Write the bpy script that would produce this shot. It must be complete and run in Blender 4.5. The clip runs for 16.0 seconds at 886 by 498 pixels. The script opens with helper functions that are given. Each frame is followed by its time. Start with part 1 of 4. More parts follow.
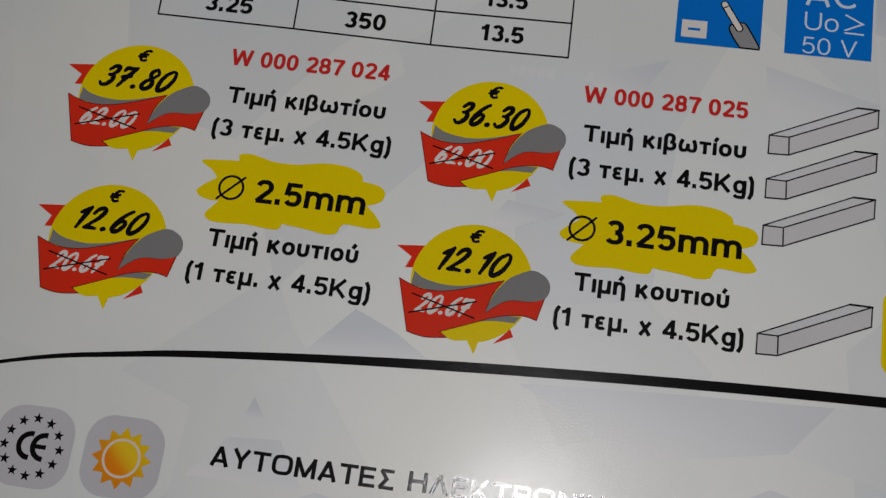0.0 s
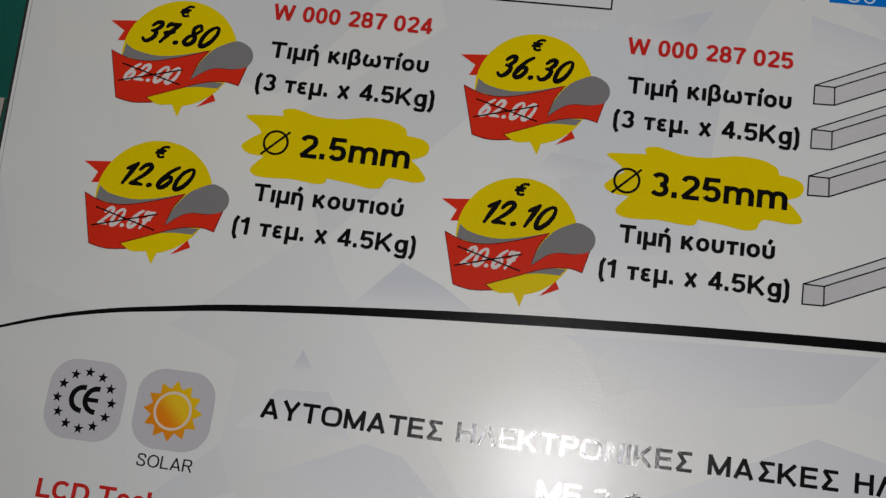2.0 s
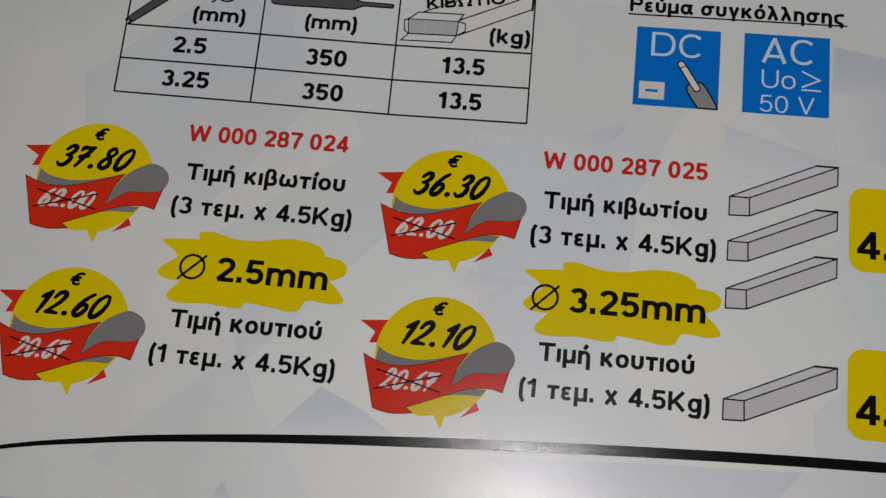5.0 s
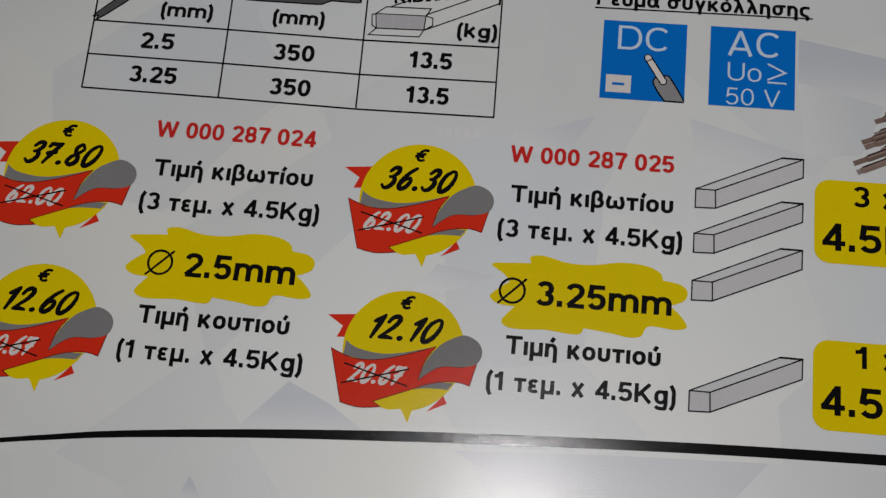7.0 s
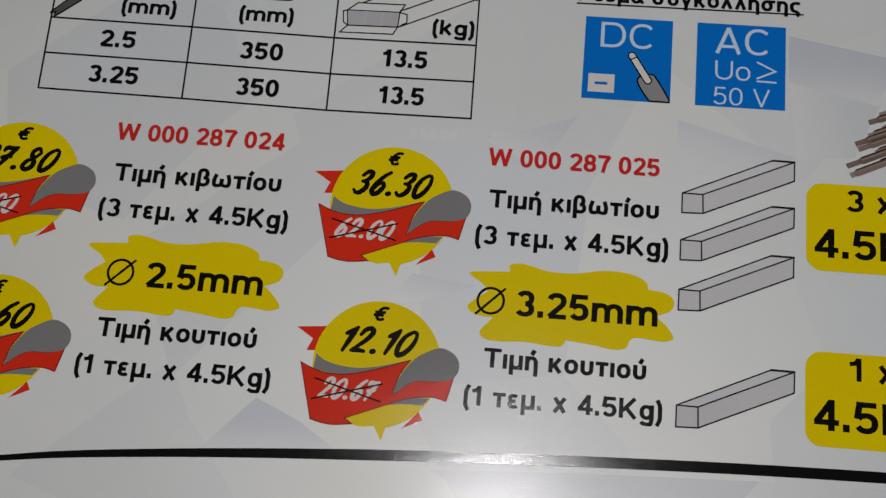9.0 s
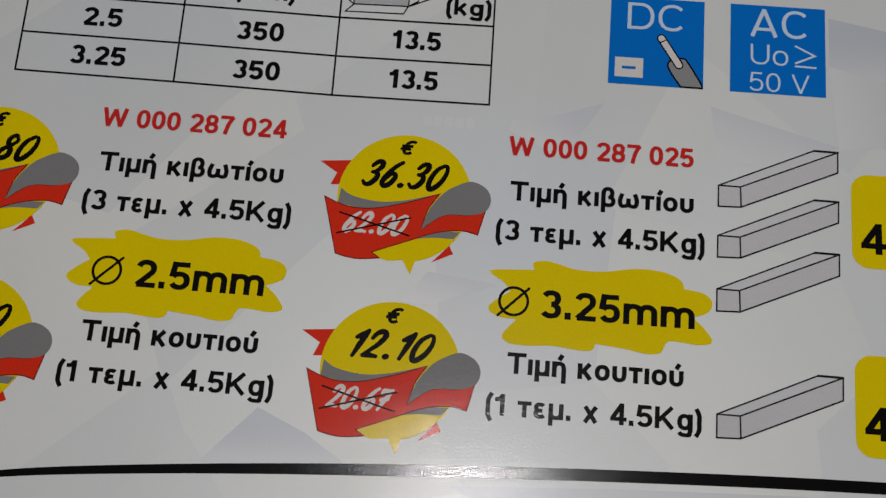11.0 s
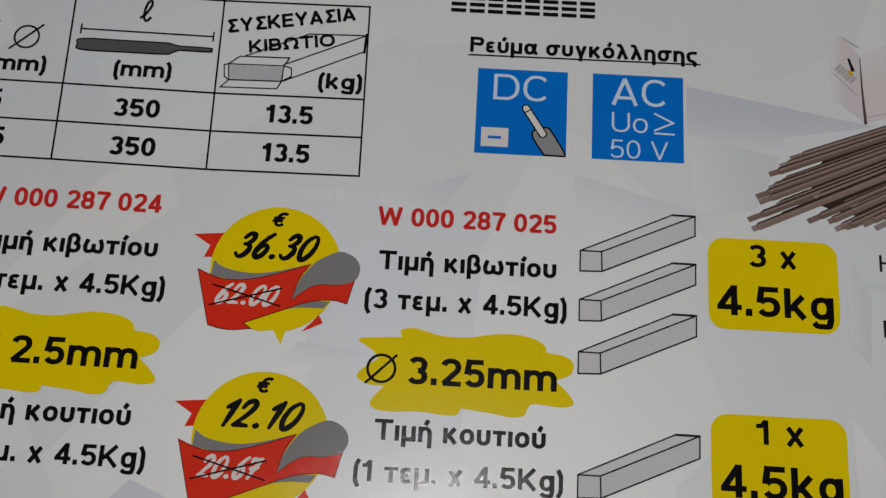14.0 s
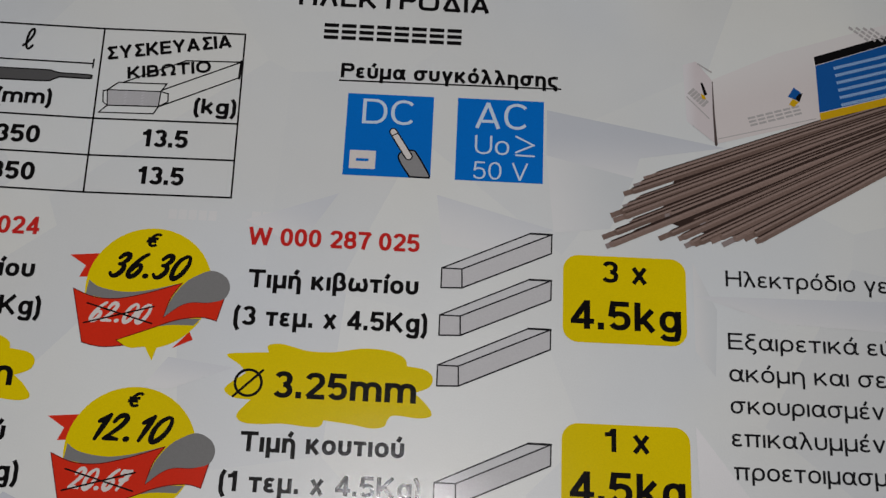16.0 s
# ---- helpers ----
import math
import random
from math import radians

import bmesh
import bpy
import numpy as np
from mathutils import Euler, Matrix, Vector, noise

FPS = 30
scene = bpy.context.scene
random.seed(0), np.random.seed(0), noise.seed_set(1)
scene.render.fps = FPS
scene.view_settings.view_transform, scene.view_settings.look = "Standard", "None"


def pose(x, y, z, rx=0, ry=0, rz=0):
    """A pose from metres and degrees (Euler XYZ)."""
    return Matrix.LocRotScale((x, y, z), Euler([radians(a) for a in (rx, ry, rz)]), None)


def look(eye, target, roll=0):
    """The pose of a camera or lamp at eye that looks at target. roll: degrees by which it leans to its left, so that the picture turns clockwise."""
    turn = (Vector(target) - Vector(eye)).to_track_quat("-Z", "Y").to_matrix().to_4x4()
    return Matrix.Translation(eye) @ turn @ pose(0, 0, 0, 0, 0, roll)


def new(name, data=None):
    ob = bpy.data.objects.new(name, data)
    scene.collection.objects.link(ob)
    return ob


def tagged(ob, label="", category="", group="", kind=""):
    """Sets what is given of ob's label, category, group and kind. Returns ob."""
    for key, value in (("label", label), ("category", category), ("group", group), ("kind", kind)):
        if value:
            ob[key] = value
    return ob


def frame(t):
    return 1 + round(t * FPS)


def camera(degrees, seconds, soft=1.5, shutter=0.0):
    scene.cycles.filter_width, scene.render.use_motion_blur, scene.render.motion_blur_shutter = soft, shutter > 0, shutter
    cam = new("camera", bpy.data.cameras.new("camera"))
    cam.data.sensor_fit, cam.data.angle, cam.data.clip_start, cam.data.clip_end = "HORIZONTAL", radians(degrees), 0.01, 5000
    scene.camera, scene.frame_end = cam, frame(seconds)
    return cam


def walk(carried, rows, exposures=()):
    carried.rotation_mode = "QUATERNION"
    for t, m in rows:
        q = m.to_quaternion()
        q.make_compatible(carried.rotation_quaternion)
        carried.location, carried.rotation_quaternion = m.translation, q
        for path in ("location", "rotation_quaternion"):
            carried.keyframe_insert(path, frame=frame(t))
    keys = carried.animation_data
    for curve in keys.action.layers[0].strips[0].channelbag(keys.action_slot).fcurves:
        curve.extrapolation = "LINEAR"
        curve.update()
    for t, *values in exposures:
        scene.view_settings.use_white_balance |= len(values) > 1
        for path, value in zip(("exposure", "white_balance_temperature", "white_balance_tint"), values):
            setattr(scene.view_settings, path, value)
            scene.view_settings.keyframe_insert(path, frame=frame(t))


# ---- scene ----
cam = camera(41.0, 16.0, soft=1.4)

# ---- the camera's path: seconds, x, y, z in metres, three turns in degrees ----
PATH = [
    (0, 0.0023, -0.0810, 0.1642, 17.08, 3.42, 8.15),
    (0.5, 0.0035, -0.0855, 0.1680, 16.83, 4.17, 8.63),
    (1, 0.0016, -0.0889, 0.1688, 16.57, 4.13, 8.74),
    (1.5, 0.0001, -0.0885, 0.1673, 15.49, 4.22, 8.55),
    (2, -0.0016, -0.0824, 0.1650, 15.03, 4.32, 7.99),
    (2.1, -0.0016, -0.0798, 0.1647, 15.17, 4.47, 7.84),
    (2.2, -0.0028, -0.0787, 0.1642, 15.93, 4.17, 7.60),
    (2.3, -0.0025, -0.0755, 0.1643, 16.10, 4.32, 7.50),
    (2.5, -0.0014, -0.0738, 0.1637, 17.49, 4.59, 7.35),
    (3, -0.0002, -0.0708, 0.1647, 17.55, 4.42, 6.89),
    (3.5, 0.0019, -0.0703, 0.1653, 17.24, 4.31, 6.63),
    (4, 0.0036, -0.0702, 0.1659, 17.08, 4.02, 6.41),
    (6.5, 0.0076, -0.0710, 0.1665, 16.99, 3.35, 5.77),
    (7, 0.0088, -0.0707, 0.1663, 16.88, 3.27, 5.64),
    (7.5, 0.0085, -0.0707, 0.1657, 16.93, 2.77, 5.43),
    (8, 0.0093, -0.0692, 0.1642, 16.67, 2.77, 5.34),
    (8.5, 0.0096, -0.0678, 0.1620, 16.58, 2.75, 5.27),
    (9, 0.0094, -0.0664, 0.1590, 16.58, 2.65, 5.22),
    (9.5, 0.0068, -0.0656, 0.1559, 16.73, 1.91, 5.04),
    (11.8, 0.0006, -0.0653, 0.1436, 18.14, 0.39, 4.58),
    (12, 0.0008, -0.0666, 0.1446, 18.84, 0.27, 4.54),
    (12.5, 0.0007, -0.0678, 0.1481, 19.03, 0.43, 4.44),
    (13, 0.0016, -0.0641, 0.1475, 18.34, 0.97, 4.37),
    (13.5, 0.0082, -0.0629, 0.1474, 18.60, 0.50, 3.84),
    (14, 0.0146, -0.0616, 0.1513, 18.88, -0.15, 3.17),
    (14.5, 0.0192, -0.0596, 0.1559, 19.92, -0.91, 2.64),
    (15, 0.0233, -0.0598, 0.1585, 20.87, -1.46, 2.32),
    (15.5, 0.0272, -0.0600, 0.1592, 19.81, -1.41, 2.36),
    (16, 0.0293, -0.0616, 0.1589, 19.17, -1.33, 2.37),
]
# the clip's own small brightening and darkening, in stops
EXPOSURES = [(0, -0.13), (1.5, -0.13), (2, -0.05), (2.5, 0.06), (3, 0.03), (4, -0.02), (6.5, -0.06), (8, -0.01), (9.5, -0.06), (12, -0.04), (12.7, -0.05), (13.5, 0.04), (14, 0.0), (14.5, -0.10), (15, -0.08), (16, 0.02)]
walk(cam, [(t, pose(*p)) for t, *p in PATH], EXPOSURES)

# ---- light: one unseen ceiling lamp, placed from the page's highlight, in a dim room ----
LAMP = Vector((0.0, 0.022, 1.25))
world = bpy.data.worlds.new("room_air")
world.use_nodes = True
world.node_tree.nodes["Background"].inputs[0].default_value = (0.62, 0.66, 0.72, 1)
world.node_tree.nodes["Background"].inputs[1].default_value = 0.05
scene.world = world
bulb_light = bpy.data.lights.new("bulb_light", "SPOT")
bulb_light.energy, bulb_light.shadow_soft_size, bulb_light.color = 23.5, 0.04, (1.0, 0.968, 0.985)
# the narrow beam stands in for the lens's darkening towards the corners
bulb_light.spot_size, bulb_light.spot_blend = radians(19), 1.0
new("bulb_light", bulb_light).matrix_world = look(LAMP, (0.018, -0.030, 0))
# added wide fill at the bulb, so that the room round the beam isn't black
spill_light = bpy.data.lights.new("spill_light", "SPOT")
spill_light.energy, spill_light.shadow_soft_size, spill_light.color = 6.5, 0.04, (1.0, 0.968, 0.985)
spill_light.spot_size, spill_light.spot_blend = radians(140), 0.6
new("spill_light", spill_light).matrix_world = look(LAMP, (-0.004, -0.048, 0))

# ---- materials ----
MM = 0.001


def material(name, colour, rough=0.4, grain=0.0, stain=0.0, bump=0.0, grain_size=0.3, coat=0.0, coat_rough=0.2, metal=0.0, specular=0.5, drift=False):
    """A surface with fine grain, broad stains and relief; sizes in millimetres."""
    m = bpy.data.materials.new(name)
    m.use_nodes = True
    t = m.node_tree
    b = t.nodes["Principled BSDF"]
    b.inputs["Roughness"].default_value = rough
    b.inputs["Metallic"].default_value = metal
    b.inputs["Specular IOR Level"].default_value = specular
    b.inputs["Coat Weight"].default_value = coat
    b.inputs["Coat Roughness"].default_value = coat_rough
    geo = t.nodes.new("ShaderNodeNewGeometry")
    fine, broad = t.nodes.new("ShaderNodeTexNoise"), t.nodes.new("ShaderNodeTexNoise")
    fine.inputs["Scale"].default_value, fine.inputs["Detail"].default_value = 1000 / grain_size, 3
    broad.inputs["Scale"].default_value, broad.inputs["Detail"].default_value = 40, 4
    for n in (fine, broad):
        t.links.new(geo.outputs["Position"], n.inputs["Vector"])
    last = None
    for n, amount in ((fine, grain), (broad, stain)):
        ramp = t.nodes.new("ShaderNodeMapRange")
        ramp.inputs["From Min"].default_value, ramp.inputs["From Max"].default_value = 0.3, 0.7
        ramp.inputs["To Min"].default_value, ramp.inputs["To Max"].default_value = 1 - amount, 1 + amount
        t.links.new(n.outputs["Fac"], ramp.inputs["Value"])
        mul = t.nodes.new("ShaderNodeVectorMath")
        mul.operation = "MULTIPLY"
        if last is None:
            mul.inputs[0].default_value = colour
        else:
            t.links.new(last, mul.inputs[0])
        t.links.new(ramp.outputs["Result"], mul.inputs[1])
        last = mul.outputs["Vector"]
    if drift:
        slow = t.nodes.new("ShaderNodeTexNoise")
        slow.inputs["Scale"].default_value, slow.inputs["Detail"].default_value = 22, 2
        t.links.new(geo.outputs["Position"], slow.inputs["Vector"])
        tone = t.nodes.new("ShaderNodeValToRGB")
        tone.color_ramp.elements[0].position, tone.color_ramp.elements[0].color = 0.30, (1.0, 1.0, 0.955, 1)
        tone.color_ramp.elements[1].position, tone.color_ramp.elements[1].color = 0.70, (0.915, 0.95, 0.975, 1)
        t.links.new(slow.outputs["Fac"], tone.inputs["Fac"])
        # faint printed facets, each with a tint of its own
        cells = t.nodes.new("ShaderNodeTexVoronoi")
        cells.inputs["Scale"].default_value = 34
        t.links.new(geo.outputs["Position"], cells.inputs["Vector"])
        tint = t.nodes.new("ShaderNodeValToRGB")
        tint.color_ramp.elements[0].position, tint.color_ramp.elements[0].color = 0.15, (0.925, 0.935, 0.965, 1)
        tint.color_ramp.elements[1].position, tint.color_ramp.elements[1].color = 0.75, (1.02, 1.02, 1.015, 1)
        t.links.new(cells.outputs["Color"], tint.inputs["Fac"])
        for layer in (tone, tint):
            mul = t.nodes.new("ShaderNodeVectorMath")
            mul.operation = "MULTIPLY"
            t.links.new(last, mul.inputs[0])
            t.links.new(layer.outputs["Color"], mul.inputs[1])
            last = mul.outputs["Vector"]
    t.links.new(last, b.inputs["Base Color"])
    if bump:
        relief = t.nodes.new("ShaderNodeBump")
        relief.inputs["Strength"].default_value, relief.inputs["Distance"].default_value = 1.0, bump * MM
        t.links.new(fine.outputs["Fac"], relief.inputs["Height"])
        t.links.new(relief.outputs["Normal"], b.inputs["Normal"])
        t.links.new(relief.outputs["Normal"], b.inputs["Coat Normal"])
    return m


def ink(name, colour, grain=0.04, gloss=0.10, shine=0.31, relief=0.0115, drift=False):
    """Printed ink under the gloss of coated paper."""
    return material(name, colour, rough=gloss, grain=grain, stain=0.03, bump=relief, grain_size=0.22, specular=shine, drift=drift)


def paper(name, colour, drift=False):
    """Bare coated paper: a broad soft sheen under a thin, finely pitted gloss."""
    return material(name, colour, rough=0.41, grain=0.012, stain=0.03, bump=0.0125, grain_size=0.25, coat=0.085, coat_rough=0.10, specular=0.5, drift=drift)


def fade(name, colour, other, along, start, end, bare=True):
    """Ink that runs from colour to other along a direction of the printed shape's own box."""
    m = paper(name, colour) if bare else ink(name, colour)
    t = m.node_tree
    b = t.nodes["Principled BSDF"]
    source = b.inputs["Base Color"].links[0].from_socket
    place = t.nodes.new("ShaderNodeTexCoord")
    dot = t.nodes.new("ShaderNodeVectorMath")
    dot.operation = "DOT_PRODUCT"
    dot.inputs[1].default_value = (along[0], along[1], 0)
    t.links.new(place.outputs["Generated"], dot.inputs[0])
    ramp = t.nodes.new("ShaderNodeMapRange")
    ramp.interpolation_type = "SMOOTHSTEP"
    ramp.inputs["From Min"].default_value, ramp.inputs["From Max"].default_value = start, end
    t.links.new(dot.outputs["Value"], ramp.inputs["Value"])
    mix = t.nodes.new("ShaderNodeMix")
    mix.data_type = "RGBA"
    t.links.new(ramp.outputs["Result"], mix.inputs[0])
    t.links.new(source, mix.inputs[6])
    mix.inputs[7].default_value = (*other, 1)
    t.links.new(mix.outputs[2], b.inputs["Base Color"])
    return m


PAPER_WHITE = (0.765, 0.775, 0.765)
PAPER = paper("coated_paper", (0.775, 0.785, 0.765), True)
PAPER_EDGE = material("paper_edge", (0.70, 0.69, 0.66), 0.7, 0.05, 0.05)
BLACK = ink("black_ink", (0.007, 0.0065, 0.007))
SOFT_BLACK = ink("dark_grey_ink", (0.018, 0.018, 0.02))
RED = ink("red_ink", (0.76, 0.034, 0.013))
RED_TEXT = ink("red_text_ink", (0.62, 0.026, 0.022))
DARK_RED = ink("dark_red_ink", (0.20, 0.012, 0.008))
YELLOW = ink("yellow_ink", (0.86, 0.66, 0.002))
GREY = ink("grey_ink", (0.235, 0.235, 0.23))
PALE_GREY = ink("pale_grey_ink", (0.50, 0.50, 0.51))
TILE_GREY = ink("tile_grey_ink", (0.585, 0.585, 0.605))
BOX_GREY = ink("box_grey_ink", (0.645, 0.645, 0.65))
EDGE_SHADE = ink("edge_shade_grey", (0.42, 0.41, 0.40))
GHOST = paper("show_through_ink", (0.735, 0.745, 0.735))
MID_GREY = ink("mid_grey_ink", (0.30, 0.30, 0.30))
ROD_GREY = ink("rod_grey_ink", (0.10, 0.10, 0.10))
BLUE = ink("blue_ink", (0.003, 0.175, 0.64))
PALE_BLUE = ink("pale_blue_ink", (0.62, 0.75, 0.88))
DIM_BLUE = ink("dim_blue_ink", (0.30, 0.48, 0.72))
WHITE = ink("white_ink", (0.78, 0.74, 0.70))
PEACH = ink("peach_ink", (0.80, 0.68, 0.55))
ORANGE = fade("orange_ink", (0.80, 0.27, 0.012), (0.86, 0.56, 0.01), (0.6, 0.6), 0.35, 1.0, False)
AMBER = fade("amber_ink", (0.86, 0.25, 0.01), (0.88, 0.58, 0.02), (0.6, 0.6), 0.3, 0.85, False)
NAVY = ink("navy_ink", (0.01, 0.10, 0.36))
GOLD = ink("gold_ink", (0.66, 0.40, 0.01))
CARTON = fade("carton_ink", (0.70, 0.65, 0.63), (0.75, 0.73, 0.71), (-0.55, 1), 0.15, 0.47)
CARTON_SIDE = fade("carton_side_ink", (0.665, 0.61, 0.61), (0.75, 0.735, 0.74), (1, 0), 0.5, 0.0)
CREASE = ink("crease_ink", (0.10, 0.075, 0.07))
TAUPE = ink("taupe_ink", (0.46, 0.44, 0.43))
TINT = [fade("tint_ink_" + w, c, PAPER_WHITE, d, a, b) for w, c, d, a, b in (("a", (0.575, 0.61, 0.65), (0, 1), 0.75, -0.25), ("b", (0.635, 0.665, 0.69), (0.6, 0.8), 1.15, 0.1), ("c", (0.64, 0.675, 0.68), (1, 0.2), 1.0, -0.1), ("d", (0.81, 0.81, 0.81), (0, 1), 0.9, 0.1))]
BOX_TOP = ink("box_top_ink", (0.69, 0.70, 0.705))
RODS = [ink("electrode_ink_" + w, c, 0.12) for w, c in (("a", (0.215, 0.150, 0.124)), ("b", (0.26, 0.184, 0.154)), ("c", (0.175, 0.120, 0.098)))]
ROD_SHADE = ink("electrode_gap_ink", (0.045, 0.029, 0.024))
ROD_LIGHT = ink("electrode_light_ink", (0.30, 0.22, 0.187), 0.12)
ROD_TIP = ink("electrode_tip_ink", (0.30, 0.25, 0.24))
TEAL = material("teal_card", (0.002, 0.105, 0.078), 0.7, 0.10, 0.25, 0.01, 0.5, specular=0.2)
TEAL_INK = material("card_text_ink", (0.006, 0.016, 0.015), 0.5, 0.1, 0.1)
BEIGE = material("beige_card", (0.40, 0.36, 0.30), 0.6, 0.06, 0.12, 0.01, 0.4)
PINK = material("pink_card", (0.42, 0.24, 0.20), 0.6, 0.06, 0.10, 0.01, 0.4)
COVER = material("dark_cover", (0.012, 0.012, 0.012), 0.4, 0.1, 0.1)
WOOD = material("table_wood", (0.20, 0.12, 0.07), 0.45, 0.2, 0.2, 0.02, 2.0)
PLASTER = material("wall_plaster", (0.55, 0.53, 0.50), 0.85, 0.03, 0.05)
FLOORING = material("floor_covering", (0.22, 0.19, 0.16), 0.5, 0.1, 0.1)
SHADE = material("shade_metal", (0.05, 0.05, 0.05), 0.5)
ENAMEL = material("white_enamel", (0.8, 0.8, 0.78), 0.3)
GLOW = bpy.data.materials.new("bulb_glass")
GLOW.use_nodes = True
GLOW.node_tree.nodes["Principled BSDF"].inputs["Emission Color"].default_value = (1, 0.93, 0.84, 1)
GLOW.node_tree.nodes["Principled BSDF"].inputs["Emission Strength"].default_value = 6.0


# ---- builders ----
def part(name, bm, mat, parent=None, label=""):
    """One bmesh as one mesh object, under a thing or a part."""
    me = bpy.data.meshes.new(name)
    bm.to_mesh(me)
    bm.free()
    me.materials.append(mat)
    ob = new(name, me)
    if parent:
        ob.parent = parent
    return tagged(ob, label)


def box(bm, x0, x1, y0, y1, z0, z1):
    g = bmesh.ops.create_cube(bm, size=1)["verts"]
    bmesh.ops.scale(bm, vec=(x1 - x0, y1 - y0, z1 - z0), verts=g)
    bmesh.ops.translate(bm, vec=((x0 + x1) / 2, (y0 + y1) / 2, (z0 + z1) / 2), verts=g)
    return g


def spline(points, closed=True, steps=6):
    """A smooth line through the points; a point given as (x, y, 0) is a sharp corner."""
    n, out = len(points), []
    for i in range(n if closed else n - 1):
        a, b = points[i], points[(i + 1) % n]
        p = points[i - 1] if closed or i else a
        q = points[(i + 2) % n] if closed or i + 2 < n else b
        va, vb, vp, vq = (Vector(w[:2]) for w in (a, b, p, q))
        ta = (vb - vp) / 2 if len(a) == 2 else Vector((0, 0))
        tb = (vq - va) / 2 if len(b) == 2 else Vector((0, 0))
        if len(a) == 3 and len(b) == 3:
            out.append(va)
            continue
        if len(a) == 3:
            ta = (vb - va) / 2
        if len(b) == 3:
            tb = (vb - va) / 2
        for k in range(steps):
            u = k / steps
            out.append(va * (2 * u**3 - 3 * u**2 + 1) + ta * (u**3 - 2 * u**2 + u) + vb * (3 * u**2 - 2 * u**3) + tb * (u**3 - u**2))
    if not closed:
        out.append(Vector(points[-1][:2]))
    return out


def flat(bm, points, z, at=(0, 0)):
    """A filled outline in millimetres, z millimetres above the paper."""
    vs = [bm.verts.new(((p[0] + at[0]) * MM, (p[1] + at[1]) * MM, z * MM)) for p in points]
    f = bm.faces.new(vs)
    f.normal_update()
    if f.normal.z < 0:
        f.normal_flip()
    bmesh.ops.triangulate(bm, faces=[f])


def stroke(bm, points, width, z, closed=False, taper=None, rise=0.0, butt=False, contrast=0.0):
    """A drawn line of that width in millimetres; taper gives its width along the way."""
    pts = [Vector(p[:2]) for p in points]
    n, rows = len(pts), []
    for i, p in enumerate(pts):
        a = pts[i - 1] if closed or i else None
        b = pts[(i + 1) % n] if closed or i + 1 < n else None
        d1 = (p - a).normalized() if a is not None else None
        d2 = (b - p).normalized() if b is not None else None
        d = ((d1 or d2) + (d2 or d1))
        d = d.normalized() if d.length > 1e-6 else (d1 or d2)
        side = Vector((-d.y, d.x))
        ref = d2 or d1
        cosine = max(0.45, abs(side.dot(Vector((-ref.y, ref.x)))))
        w = (taper(i / (n - 1)) if taper else width) / 2 / cosine * (1 - contrast * d.x * d.x)
        zz = (z + rise * i / n) * MM
        rows.append([bm.verts.new((q.x * MM, q.y * MM, zz)) for q in (p + side * w, p - side * w)])
    for i in range(n if closed else n - 1):
        r, s = rows[i], rows[(i + 1) % n]
        bm.faces.new((r[0], r[1], s[1], s[0]))
    if not closed and not butt:
        for i, way in ((0, -1), (n - 1, 1)):
            r = rows[i]
            c = (r[0].co + r[1].co) / 2
            half = (r[0].co - r[1].co) / 2
            out = Vector((half.y, -half.x, 0)) * (1 if way > 0 else -1)
            cap = [bm.verts.new(c + half * math.cos(k * math.pi / 6) + out * math.sin(k * math.pi / 6)) for k in range(1, 6)]
            ring = [r[0], *cap, r[1]]
            bm.faces.new(ring[::-1] if way > 0 else ring)


def rounded(x0, x1, y0, y1, r, n=6):
    out = []
    for cx, cy, a in ((x1 - r, y1 - r, 0), (x0 + r, y1 - r, 90), (x0 + r, y0 + r, 180), (x1 - r, y0 + r, 270)):
        for k in range(n + 1):
            w = radians(a + 90 * k / n)
            out.append((cx + r * math.cos(w), cy + r * math.sin(w)))
    return out


def circle(cx, cy, r, n=48):
    return [(cx + r * math.cos(2 * math.pi * k / n), cy + r * math.sin(2 * math.pi * k / n)) for k in range(n)]


def rect(x0, x1, y0, y1):
    return [(x0, y0), (x1, y0), (x1, y1), (x0, y1)]


